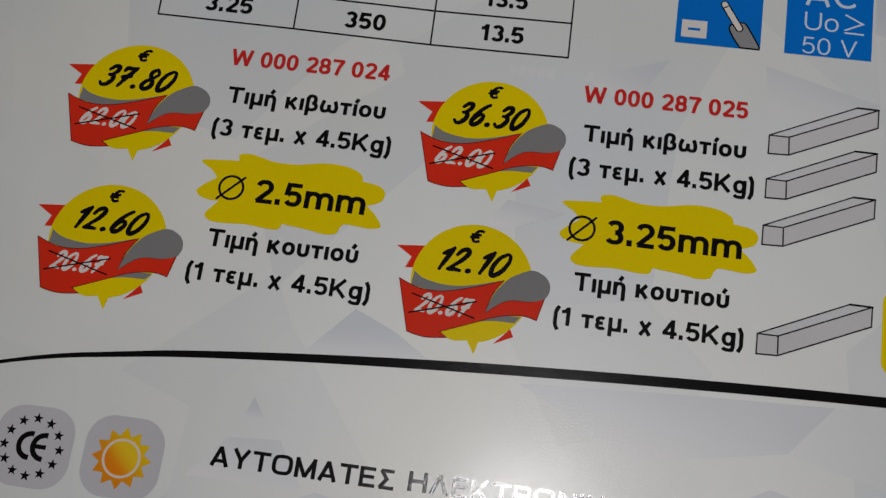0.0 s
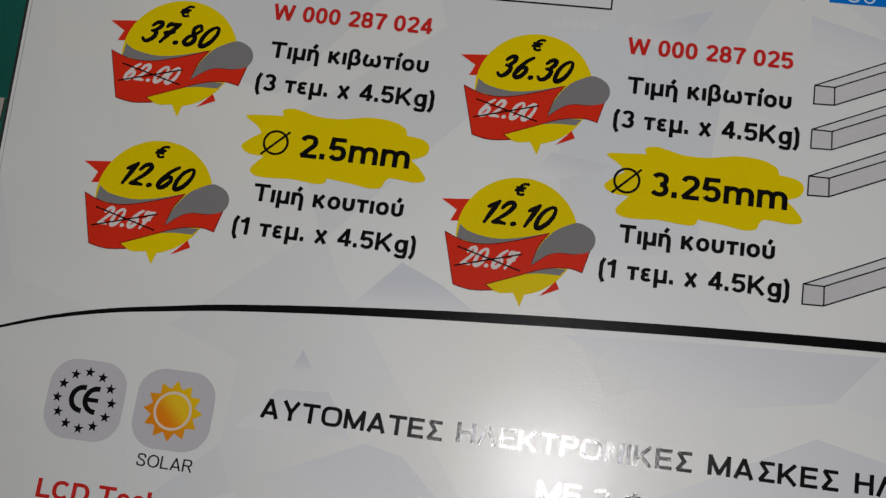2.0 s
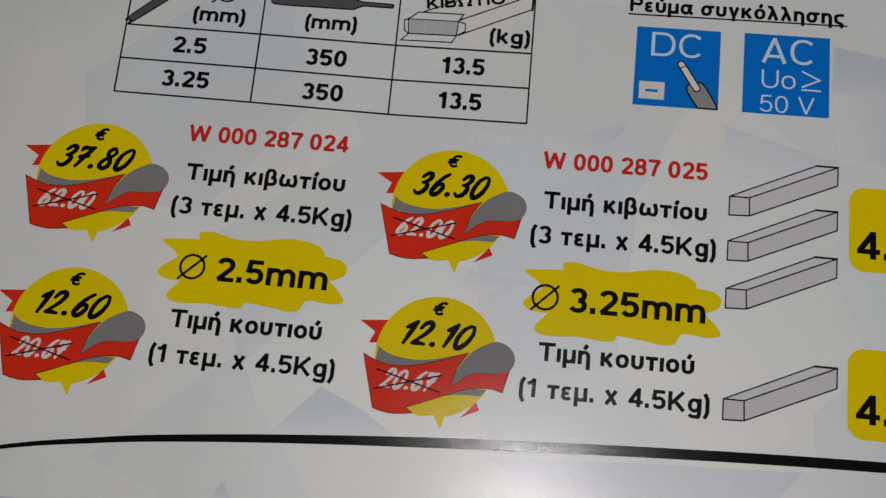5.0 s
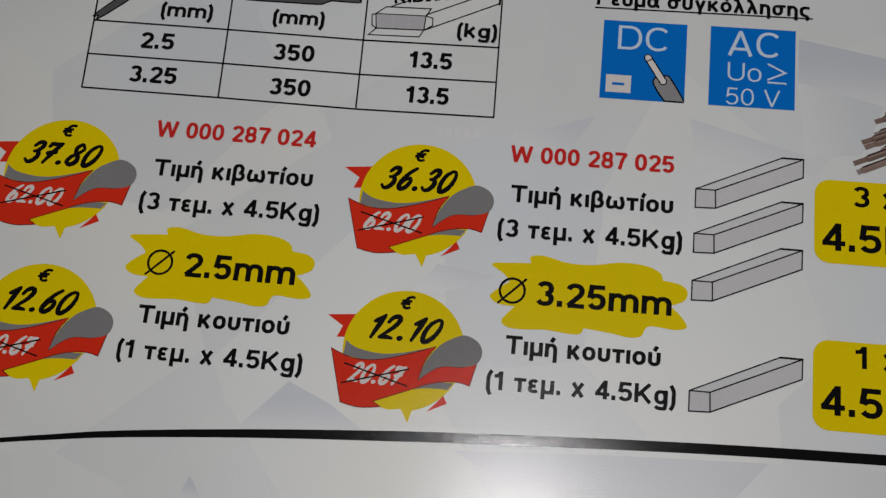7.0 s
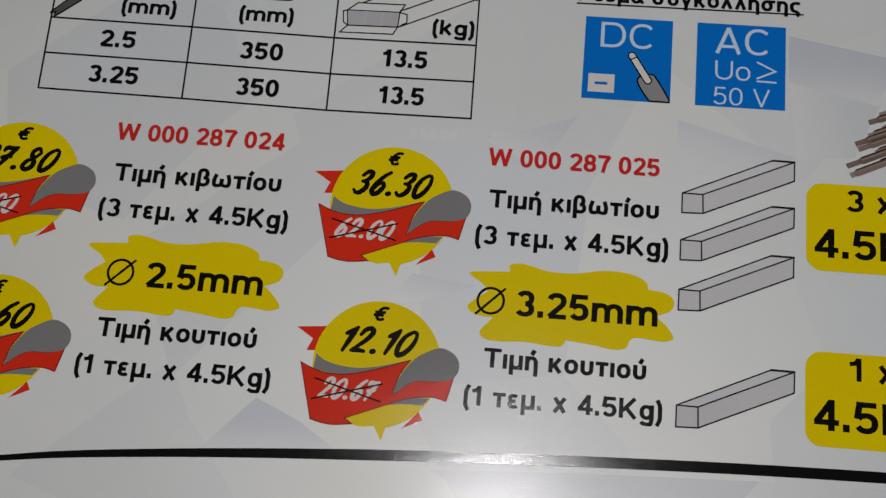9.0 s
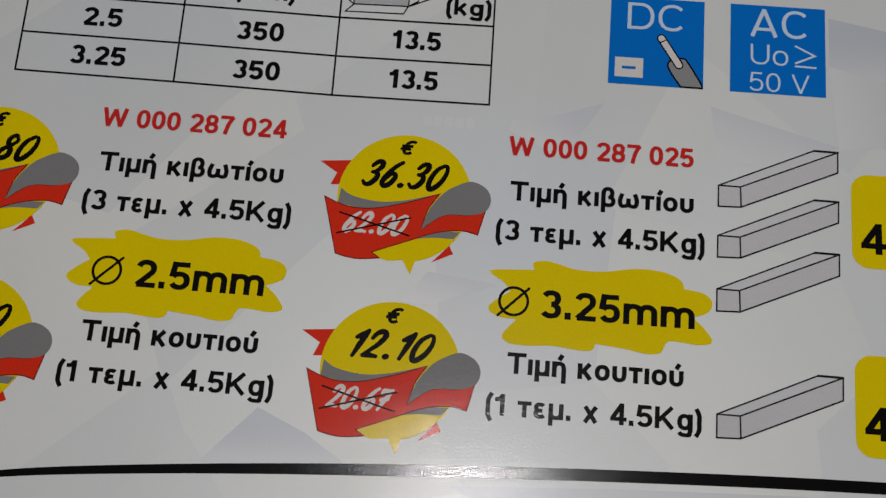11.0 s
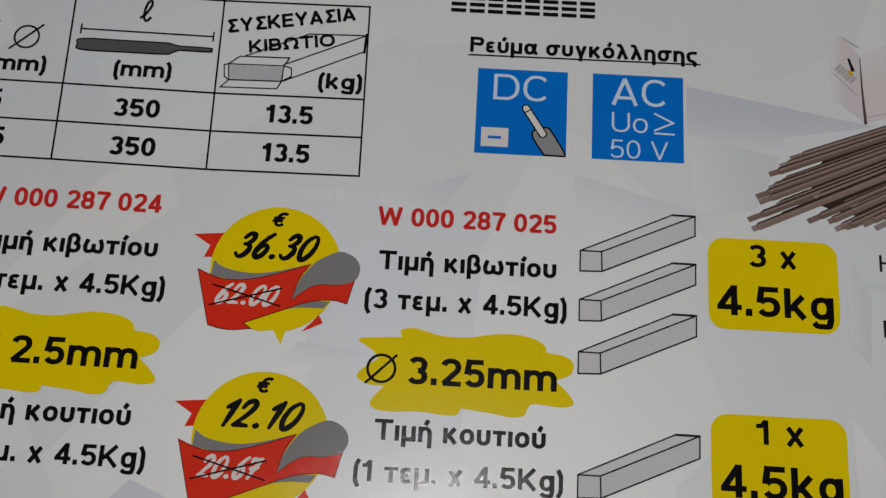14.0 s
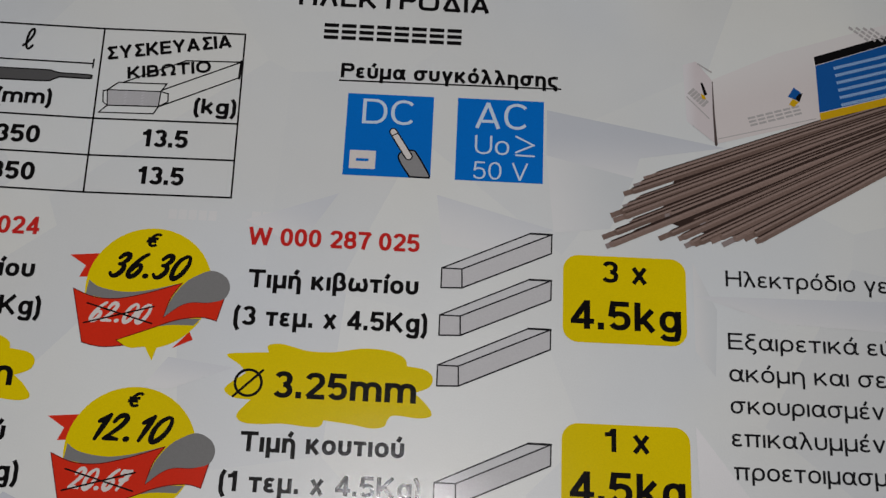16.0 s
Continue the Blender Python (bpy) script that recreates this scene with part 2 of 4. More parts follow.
def sans(h, square):
    """Plain sans-serif letters as pen strokes of half width h; capitals one unit high. square: how boxy the bowls are."""
    v = 0.8 * h
    x, T, B, D = 0.74, 1 - v, v, -0.28
    X, out = x - v, {}

    def bowl(w, y0, y1, a0=0, a1=360, x0=0.0, n=22):
        pts = []
        for k in range(n + 1):
            a = radians(a0 + (a1 - a0) * k / n)
            c, u = math.cos(a), math.sin(a)
            c, u = math.copysign(abs(c) ** (2 / square), c), math.copysign(abs(u) ** (2 / square), u)
            pts.append((x0 + w / 2 + (w / 2 - h) * c, (y0 + y1) / 2 + ((y1 - y0) / 2 - v) * u))
        return pts

    def soft(*pts):
        return [tuple(p) for p in spline(list(pts), closed=False, steps=5)]

    def stem(px, y0, y1):
        return [(px, y0), (px, y1)]

    def put(ch, w, *lines):
        for c in ch:
            out[c] = (w, lines)

    put("0", 0.68, bowl(0.68, 0, 1))
    put("1", 0.50, stem(0.44 - h, 0, 1), [(0.02, 0.74), (0.20, 0.76), (0.36 - h * 0.4, 0.94)])
    put("2", 0.68, bowl(0.68, 0.38, 1, 168, -42, n=14) + [(h * 1.1, B), (0.68, B)])
    put("3", 0.68, bowl(0.64, 0.47 - h * 0.5, 1, 158, -88, 0.02, 14), bowl(0.68, 0, 0.53 + h * 0.5, 88, -158, 0, 14))
    put("4", 0.70, stem(0.60 - h, 0, 1), [(0.60 - h * 1.2, T), (h * 0.9, 0.27)], [(h * 0.3, 0.27), (0.70, 0.27)])
    put("5", 0.68, [(0.62, T), (0.16, T), (0.10, 0.46)], bowl(0.68, 0, 0.66, 148, -155, 0, 16))
    put("6", 0.68, bowl(0.68, 0, 0.63), bowl(0.72, 0, 1.0, 42, 186, 0, 14))
    put("7", 0.66, [(0, T)] + soft((0.62, T), (0.42, 0.56), (0.28, 0.0)))
    put("8", 0.68, bowl(0.62, 0.47 - h * 0.5, 1, 0, 360, 0.03), bowl(0.68, 0, 0.53 + h * 0.5))
    put(".", 2.2 * h, [(1.1 * h, 0), (1.1 * h, 2.3 * h)])
    put("(", 0.27, soft((0.27 - h * 0.4, 1.02), (0.10, 0.72), (0.06 + h * 0.3, 0.37), (0.10, 0.02), (0.27 - h * 0.4, -0.27)))
    put(")", 0.27, soft((h * 0.4, 1.02), (0.17, 0.72), (0.21 - h * 0.3, 0.37), (0.17, 0.02), (h * 0.4, -0.27)))
    put("x", 0.66, [(h, 0), (0.66 - h, x)], [(h, x), (0.66 - h, 0)])
    put("KΚ", 0.84, stem(h, 0, 1), [(0.80 - h * 0.8, 1), (h * 1.6, 0.36)], [(0.30, 0.55), (0.84 - h * 0.9, 0)])
    put("kκ", 0.64, [(0.60 - h * 0.7, x), (h * 1.6, 0.28)], [(0.25, 0.42), (0.64 - h * 0.8, 0)])
    out["k"] = (0.64, (stem(h, 0, 1), *out["k"][1]))
    out["κ"] = (0.64, (stem(h, 0, x), *out["κ"][1]))
    put("g", 0.66, bowl(0.64, 0.0, x), [(0.66 - h, x)] + soft((0.66 - h, 0.0), (0.63 - h, -0.13), (0.50, v - 0.30), (0.34, v - 0.31), (0.18, v - 0.29), (0.09, -0.11)))
    put("m", 1.08, stem(h, 0, x), bowl(0.54 + h, 0.08, x, 172, 0, 0, 10) + [(0.54, 0)], bowl(0.54 + h, 0.08, x, 172, 0, 0.54 - h, 10) + [(1.08 - h, 0)])
    put("nh", 0.62, bowl(0.62, 0.0, x, 168, 0, 0, 10) + [(0.62 - h, 0)])
    out["h"] = (0.62, (stem(h, 0, 1), *out["n"][1]))
    out["n"] = (0.62, (stem(h, 0, x), *out["n"][1]))
    put("η", 0.62, stem(h, 0, x), bowl(0.62, 0.0, x, 168, 0, 0, 10) + [(0.62 - h, D)])
    put("oο", 0.66, bowl(0.66, 0, x))
    put("e", 0.64, [(h, 0.37), (0.64 - h, 0.37)], bowl(0.64, 0, x, 0, 318, 0, 18))
    put("c", 0.60, bowl(0.62, 0, x, 45, 315, 0, 16))
    put("U", 0.80, [(h, 1)] + bowl(0.80, 0, 0.76, 180, 360, 0, 14) + [(0.80 - h, 1)])
    put("W", 1.26, [(h * 0.9, 1), (0.33, h * 0.2), (0.63, T), (0.93, h * 0.2), (1.26 - h * 0.9, 1)])
    put("V", 0.86, [(h, 1), (0.43, h * 0.4), (0.86 - h, 1)])
    put("AΑ", 0.88, [(h, 0), (0.44, 1 - h * 0.4), (0.88 - h, 0)], [(0.18, 0.27), (0.70, 0.27)])
    put("D", 0.86, bowl(0.92, 0, 1, -88, 88, -0.06, 16) + [(h, T), (h, B), (0.42, B)])
    put("€", 0.84, bowl(0.84, 0, 1, 48, 312, 0.06, 16), [(-0.06, 0.60), (0.62, 0.60)], [(-0.06, 0.40), (0.58, 0.40)])
    put("C", 0.88, bowl(0.90, 0, 1, 42, 318, 0, 18))
    put("S", 0.78, soft((0.72 - h * 0.3, 0.70), (0.62, 0.90), (0.40, T), (0.17, 0.90), (0.12, 0.72), (0.26, 0.57), (0.54, 0.46), (0.70 - h * 0.3, 0.28), (0.62, 0.10), (0.40, B), (0.14, 0.10), (h, 0.30)))
    put("L", 0.68, [(h, 1), (h, B), (0.68, B)])
    put("PΡR", 0.76, stem(h, 0, 1), [(h, T), (0.40, T)] + bowl(0.60, 0.43, 1, 80, -80, 0.16, 12) + [(0.40, 0.43 + h), (h, 0.43 + h)])
    out["R"] = (0.82, (*out["P"][1], [(0.46, 0.45), (0.78 - h * 0.6, 0)]))
    put("TΤ", 0.80, [(0, T), (0.80, T)], stem(0.40, 0, T))
    put("Χ", 0.84, [(h, 0), (0.84 - h, 1)], [(h, 1), (0.84 - h, 0)])
    put("Η", 0.84, stem(h, 0, 1), stem(0.84 - h, 0, 1), [(h, 0.52), (0.84 - h, 0.52)])
    put("Λ", 0.86, [(h, 0), (0.43, 1 - h * 0.4), (0.86 - h, 0)])
    put("Ε", 0.72, [(0.70, T), (h, T), (h, B), (0.72, B)], [(h, 0.52), (0.66, 0.52)])
    put("OΟ", 0.96, bowl(0.96, 0, 1, n=28))
    put("Δ", 0.90, [(h * 1.3, B), (0.45, T), (0.90 - h * 1.3, B), (h * 1.3, B)])
    put("Ι", 2 * h, stem(h, 0, 1))
    put("ι", 2 * h, stem(h, 0, x))
    put("Ν", 0.82, stem(h, 0, 1), [(h * 1.2, 0.97), (0.82 - h * 1.2, 0.03)], stem(0.82 - h, 0, 1))
    put("Μ", 0.96, stem(h, 0, 1), [(h, T), (0.48, 0.08), (0.96 - h, T)], stem(0.96 - h, 0, 1))
    put("Σ", 0.76, [(0.72, T), (h * 1.6, T), (0.42, 0.51), (h * 1.4, B), (0.76, B)])
    put("Υ", 0.86, [(h, 1), (0.43, 0.42), (0.86 - h, 1)], stem(0.43, 0, 0.45))
    put("Β", 0.80, stem(h, 0, 1), [(h, T), (0.38, T)] + bowl(0.56, 0.50 - h, 1, 80, -80, 0.16, 12) + [(h, 0.50)], [(h, 0.50), (0.40, 0.50)] + bowl(0.64, 0, 0.50 + h, 80, -80, 0.14, 12) + [(0.38, B), (h, B)])
    put("Ω", 0.94, bowl(0.92, 0.06, 1, -62, 242, 0.01, 20), [(0.02, B), (0.34, B)], [(0.60, B), (0.92, B)])
    put("Φ", 0.98, bowl(0.98, 0.13, 0.87), stem(0.49, -0.02, 1.02))
    put("μ", 0.64, stem(h, D, x), bowl(0.64, 0, 0.60, 180, 360, 0, 10) + [(0.64 - h, 0.4)], stem(0.64 - h, 0, x))
    put("β", 0.66, [(h, D), (h, 0.74)] + bowl(0.60, 0.50 - h, 1.04, 180, -85, 0, 14), bowl(0.66, 0, 0.50 + h, 85, -170, 0, 14))
    put("ω", 0.94, soft((0.20, X + h), (0.08 + h * 0.3, 0.46), (h, 0.28), (0.16, B + 0.04), (0.30, B + 0.02), (0.45, 0.20), (0.47, 0.52)), soft((0.74, X + h), (0.86 - h * 0.3, 0.46), (0.94 - h, 0.28), (0.78, B + 0.04), (0.64, B + 0.02), (0.49, 0.20), (0.47, 0.52)))
    put("τ", 0.58, [(0, X), (0.58, X)], stem(0.29, 0, X))
    put("υ", 0.62, [(h, x)] + bowl(0.62, 0, 0.62, 180, 360, 0, 12) + [(0.62 - h, x)])
    put("ε", 0.54, bowl(0.54, 0.37 - v, x, 32, 268, 0.01, 14) + [(0.38, 0.37)], bowl(0.58, 0, 0.37 + v, 92, 328, 0, 14))
    put("α", 0.70, bowl(0.62, 0, x), soft((0.66 - h * 0.5, x), (0.60 - h * 0.5, 0.30), (0.62, B + 0.02), (0.72, B)))
    put("σ", 0.76, bowl(0.64, 0, x), [(0.32, X), (0.76, X)])
    put("γ", 0.66, [(h, x), (0.33, 0.06)], [(0.66 - h, x), (0.33, 0.06), (0.31, D)])
    put("λ", 0.66, soft((0.03, T), (0.14, T), (0.22, 0.90), (0.30, 0.70)) + [(0.66 - h, 0)], [(0.32, 0.64), (h, 0)])
    put("ς", 0.56, soft((0.56, X - 0.03), (0.36, X), (0.14, 0.56), (h, 0.34), (0.18, 0.14), (0.40, 0.04), (0.47, -0.10), (0.38, -0.23)))
    put("ρ", 0.66, bowl(0.66, 0, x), stem(h, D, 0.38))
    put("δ", 0.66, bowl(0.66, 0, 0.68), soft((0.56, 0.95), (0.34, T), (0.16, 0.90), (0.24, 0.76), (0.48, 0.60), (0.60, 0.46)))
    put("ξ", 0.56, soft((0.52, T), (0.24, 0.94), (0.14, 0.80), (0.24, 0.66), (0.46, 0.62)), soft((0.30, 0.63), (0.10, 0.46), (h, 0.28), (0.20, 0.10), (0.44, 0.02), (0.48, -0.12), (0.36, -0.24)))
    put("ν", 0.64, [(h, x), (0.32, h * 0.5), (0.64 - h, x)])
    put("π", 0.78, [(0, X), (0.78, X)], stem(0.17, 0, X), stem(0.60, 0, X))
    for mark, plain in zip("άέήίόύ", "αεηιου"):
        w, lines = out[plain]
        c = w / 2
        out[mark] = (w, (*lines, [(c - 0.01, x + 0.07), (c + 0.12, 1.06)]))
    return out


def split(points, half):
    """Breaks a line at its sharp corners, so that each arm keeps its full width."""
    pts, out = [Vector(p) for p in points], []
    run = [pts[0]]
    for i in range(1, len(pts)):
        run.append(pts[i])
        if i + 1 < len(pts):
            a, b = (pts[i] - pts[i - 1]).normalized(), (pts[i + 1] - pts[i]).normalized()
            turn = math.degrees(a.angle(b, 0.0))
            if turn > 50:
                reach = half * (0.85 if turn < 115 else 0.25)
                run[-1] = pts[i] + a * reach
                out.append(run)
                run = [pts[i] - b * reach]
    out.append(run)
    return out


def words(body, x0, x1, base, cap, mat, parent, z=0.09, weight=0.09, slant=0.0, turn=0.0, name="text", spacing=1.0, label="", square=2.25):
    """Printed words from x0 to x1 on a base line, with capitals of that height (millimetres)."""
    letters, pen, glyphs = sans(weight, square), 0.0, []
    for ch in body:
        if ch == " ":
            pen += max(0.34, 0.38 * spacing)
            continue
        w, strokes = letters[ch]
        glyphs.append([[(pen + px + slant * py, py) for px, py in q] for q in strokes])
        pen += w + (0.185 - weight) * spacing
    half = weight * cap
    xs = [p[0] for g in glyphs for q in g for p in q]
    lo, hi = min(xs), max(xs)
    k = (x1 - x0 - 1.4 * half) / (hi - lo)
    c, s = math.cos(radians(turn)), math.sin(radians(turn))
    line = parent
    if parent is book and len(glyphs) > 1:
        line = tagged(new(name), label)
        line.parent = book
    for g in glyphs:
        bm, layer = bmesh.new(), 0
        for q in g:
            pts = [(0.7 * half + (px - lo) * k, py * cap) for px, py in q]
            pts = [(x0 + px * c - py * s, base + px * s + py * c) for px, py in pts]
            for piece in split(pts, half):
                stroke(bm, piece, 2 * half, z + 0.002 * layer, butt=True, rise=0.001, contrast=0.15)
                layer += 1
        part("letter" if len(glyphs) > 1 else name, bm, mat, line)
    return line


def bars(x0, x1, base, cap, n, mat, parent, z=0.09, turn=0.0, name="lettering_bars"):
    """Plain blocks for lettering that is not spelled out."""
    bm = bmesh.new()
    step = (x1 - x0) / n
    c, s = math.cos(radians(turn)), math.sin(radians(turn))
    for k in range(n):
        pts = [(k * step, 0), (k * step + step * 0.8, 0), (k * step + step * 0.8, cap), (k * step, cap)]
        flat(bm, [(x0 + x * c - y * s, base + x * s + y * c) for x, y in pts], z)
    return part(name, bm, mat, parent)


def bar_mark(x0, x1, base, cap, n, mat, parent, z=0.09, turn=0.0, name="mark"):
    """A row of plain triple bars for a mark that is not spelled out."""
    step = (x1 - x0) / n
    c, s = math.cos(radians(turn)), math.sin(radians(turn))
    line = parent
    if parent is book:
        line = new(name)
        line.parent = book
    for k in range(n):
        bm = bmesh.new()
        for y in (0.0, 0.39, 0.78):
            pts = rect(k * step, k * step + step * 0.82, y * cap, (y + 0.22) * cap)
            flat(bm, [(x0 + px * c - py * s, base + px * s + py * c) for px, py in pts], z)
        part("block", bm, mat, line)
    return line


# Brush-written figures: strokes in a box one unit high.
FIGURES = {
    "0": [([(0.34, 0.98), (0.12, 0.78), (0.03, 0.40), (0.12, 0.05), (0.30, 0.02), (0.50, 0.25), (0.58, 0.62), (0.50, 0.92), (0.34, 0.98)])],
    "1": [([(0.02, 0.72), (0.18, 0.82), (0.34, 1.0)]), ([(0.34, 1.0), (0.26, 0.5), (0.20, 0.02)])],
    "2": [([(0.06, 0.72), (0.16, 0.93), (0.36, 0.99), (0.50, 0.84), (0.40, 0.54), (0.18, 0.26), (0.0, 0.05)]), ([(0.0, 0.05), (0.20, 0.08), (0.52, 0.04)])],
    "3": [([(0.08, 0.80), (0.24, 0.97), (0.44, 0.95), (0.48, 0.76), (0.34, 0.58), (0.20, 0.54)]), ([(0.20, 0.54), (0.42, 0.50), (0.48, 0.28), (0.34, 0.06), (0.14, 0.02), (0.0, 0.14)])],
    "6": [([(0.52, 1.0), (0.30, 0.80), (0.10, 0.45), (0.06, 0.15), (0.20, 0.01), (0.40, 0.10), (0.50, 0.36), (0.40, 0.52), (0.22, 0.44), (0.10, 0.22)])],
    "7": [([(0.04, 0.80), (0.10, 0.93), (0.30, 0.93), (0.56, 0.97)]), ([(0.56, 0.97), (0.34, 0.52), (0.16, 0.02)]), ([(0.14, 0.48), (0.46, 0.56)])],
    "8": [([(0.46, 0.86), (0.32, 0.99), (0.14, 0.84), (0.22, 0.60), (0.42, 0.38), (0.44, 0.14), (0.24, 0.01), (0.04, 0.14), (0.10, 0.38), (0.34, 0.56), (0.50, 0.76), (0.46, 0.86)])],
    ".": [([(0.10, 0.05), (0.15, 0.07)])],
}


def brush(body, x0, x1, y0, y1, mat, parent, z, width, name, slant=0.34, label=""):
    """Slanting figures as a brush writes them."""
    bm = bmesh.new()
    pen, lines = 0.0, []
    for ch in body:
        for s in FIGURES[ch]:
            lines.append([(pen + 0.80 * p[0] + slant * p[1], p[1]) for p in s])
        pen += 0.36 if ch == "." else (0.44 if ch == "1" else 0.60)
    xs = [p[0] for s in lines for p in s]
    lo, hi = min(xs), max(xs)
    for k, s in enumerate(lines):
        pts = [((p[0] - lo) / (hi - lo) * (x1 - x0 - width) + x0 + width / 2, y0 + width / 2 + p[1] * (y1 - y0 - width)) for p in s]
        dot = len(s) == 2
        way = spline(pts, closed=False, steps=5) if not dot else pts
        swell = lambda u: width * (0.78 + 0.38 * math.sin(math.pi * min(1, u * 1.15)))
        stroke(bm, way, width * (1.15 if dot else 1), z + 0.002 * k, taper=None if dot else swell, rise=0.006)
    return part(name, bm, mat, parent, label)


def shape(name, points, mat, parent, z, at=(0, 0), smooth=True, label=""):
    bm = bmesh.new()
    flat(bm, spline(points) if smooth else points, z, at)
    return part(name, bm, mat, parent, label)


book = tagged(new("catalogue"), "glossy printed price catalogue page with coloured badges on a table", "catalogue")

# ---- the room ----
TABLE_Z = -0.0085
FLOOR_Z, CEIL_Z, R = -0.76, 1.75, 1.8
bm = bmesh.new()
box(bm, -R, R, -R, R, FLOOR_Z - 0.1, FLOOR_Z)
tagged(part("floor", bm, FLOORING), "plain brown floor covering", "floor", kind="structure")
bm = bmesh.new()
box(bm, -R, R, -R, R, CEIL_Z, CEIL_Z + 0.1)
tagged(part("ceiling", bm, PLASTER), "plain off-white plaster ceiling", "ceiling", kind="structure")
for side, b in (("north", (-R, R, R, R + 0.1)), ("south", (-R, R, -R - 0.1, -R)), ("east", (R, R + 0.1, -R, R)), ("west", (-R - 0.1, -R, -R, R))):
    bm = bmesh.new()
    box(bm, *b, FLOOR_Z, CEIL_Z)
    tagged(part("wall_" + side, bm, PLASTER), "plain off-white plaster wall", "wall", kind="structure")

table = tagged(new("table"), "brown wooden table under the open papers", "table")
bm = bmesh.new()
g = box(bm, -0.55, 0.55, -0.40, 0.40, TABLE_Z - 0.03, TABLE_Z)
bmesh.ops.bevel(bm, geom=bm.edges[:], offset=0.004, segments=2, affect="EDGES")
part("tabletop", bm, WOOD, table)
for x in (-0.48, 0.48):
    for y in (-0.33, 0.33):
        bm = bmesh.new()
        box(bm, x - 0.025, x + 0.025, y - 0.025, y + 0.025, FLOOR_Z, TABLE_Z - 0.03)
        part("leg", bm, WOOD, table)

lamp = tagged(new("ceiling_lamp"), "unseen ceiling lamp with an added dark shade and round bulb", "lamp")
lamp.location = (LAMP.x, LAMP.y, CEIL_Z)
bm = bmesh.new()
bmesh.ops.create_cone(bm, cap_ends=True, segments=32, radius1=0.05, radius2=0.04, depth=0.02, matrix=Matrix.Translation((0, 0, -0.01)))
part("ceiling_rose", bm, ENAMEL, lamp)
bm = bmesh.new()
bmesh.ops.create_cone(bm, cap_ends=True, segments=12, radius1=0.003, radius2=0.003, depth=0.36, matrix=Matrix.Translation((0, 0, -0.20)))
part("cord", bm, ENAMEL, lamp)
bm = bmesh.new()
bmesh.ops.create_cone(bm, cap_ends=True, segments=24, radius1=0.02, radius2=0.016, depth=0.06, matrix=Matrix.Translation((0, 0, -0.41)))
part("socket", bm, ENAMEL, lamp)
# unseen shade, added to block the bulb's light from the ceiling
bm = bmesh.new()
bmesh.ops.create_cone(bm, cap_ends=False, segments=40, radius1=0.20, radius2=0.025, depth=0.13, matrix=Matrix.Translation((0, 0, -0.435)))
bmesh.ops.solidify(bm, geom=bm.faces[:], thickness=0.002)
part("shade", bm, SHADE, lamp, "unseen dark shade added to keep light off the ceiling")
bm = bmesh.new()
bmesh.ops.create_uvsphere(bm, u_segments=24, v_segments=16, radius=0.035, matrix=Matrix.Translation((0, 0, -0.475)))
bulb = part("bulb", bm, GLOW, lamp)
bulb.visible_shadow = False

# ---- papers beside the catalogue ----
card = tagged(new("teal_booklet"), "dark teal booklet cover with black printed lines on the table", "booklet")
bm = bmesh.new()
box(bm, -0.215, -0.060, -0.052, 0.150, TABLE_Z, TABLE_Z + 0.0028)
bmesh.ops.bevel(bm, geom=bm.edges[:], offset=0.0004, segments=2, affect="EDGES")
part("cover", bm, TEAL, card)
TZ = (TABLE_Z + 0.0028) / MM + 0.03
for body, right, base in (("αγίο", -95.2, 14.7), ("ωνίτ", -95.5, 11.3), ("ρά Μ", -94.2, 6.8), ("Λα", -94.0, 2.9)):
    wide = 1.6 * len(body)
    words(body, right - wide, right, base, 1.9, TEAL_INK, card, z=TZ, weight=0.12)
slip = tagged(new("printed_slip"), "small beige and pink printed slip lying on the teal booklet", "paper slip")
bm = bmesh.new()
z0 = TABLE_Z + 0.0028
box(bm, -0.128, -0.0936, -0.085, -0.0225, z0, z0 + 0.0006)
part("paper", bm, BEIGE, slip)
bm = bmesh.new()
flat(bm, rect(-127, -93.9, -84, -26.8), z0 / MM + 0.63)
part("pink_field", bm, PINK, slip, "faded pink printed field")
for k in range(14):
    bm = bmesh.new()
    flat(bm, rect(-126, -94.05, -28.0 - 0.85 * k, -27.75 - 0.85 * k), z0 / MM + 0.66)
    part("ruled_line", bm, DARK_RED, slip)
bm = bmesh.new()
flat(bm, circle(-96.0, -25.2, 0.25, 12), z0 / MM + 0.64)
part("dot", bm, BLACK, slip)

# ---- the catalogue: a block of sheets with the printed page on top ----
LEFT, RIGHT, BOTTOM, TOP = -90.7, 132.0, -235.0, 62.0
EDGE_LEAN = -0.05  # the left edge leans outwards towards the top


def sheet(name, left, z0, z1, mat, label=""):
    """A sheet whose left edge leans a little."""
    bm = bmesh.new()
    pts = [(left + EDGE_LEAN * BOTTOM, BOTTOM), (RIGHT, BOTTOM), (RIGHT, TOP), (left + EDGE_LEAN * TOP, TOP)]
    lo = [bm.verts.new((x * MM, y * MM, z0 * MM)) for x, y in pts]
    hi = [bm.verts.new((x * MM, y * MM, z1 * MM)) for x, y in pts]
    bm.faces.new(hi)
    bm.faces.new(lo[::-1])
    for i in range(4):
        j = (i + 1) % 4
        bm.faces.new((lo[i], lo[j], hi[j], hi[i]))
    return part(name, bm, mat, book, label)


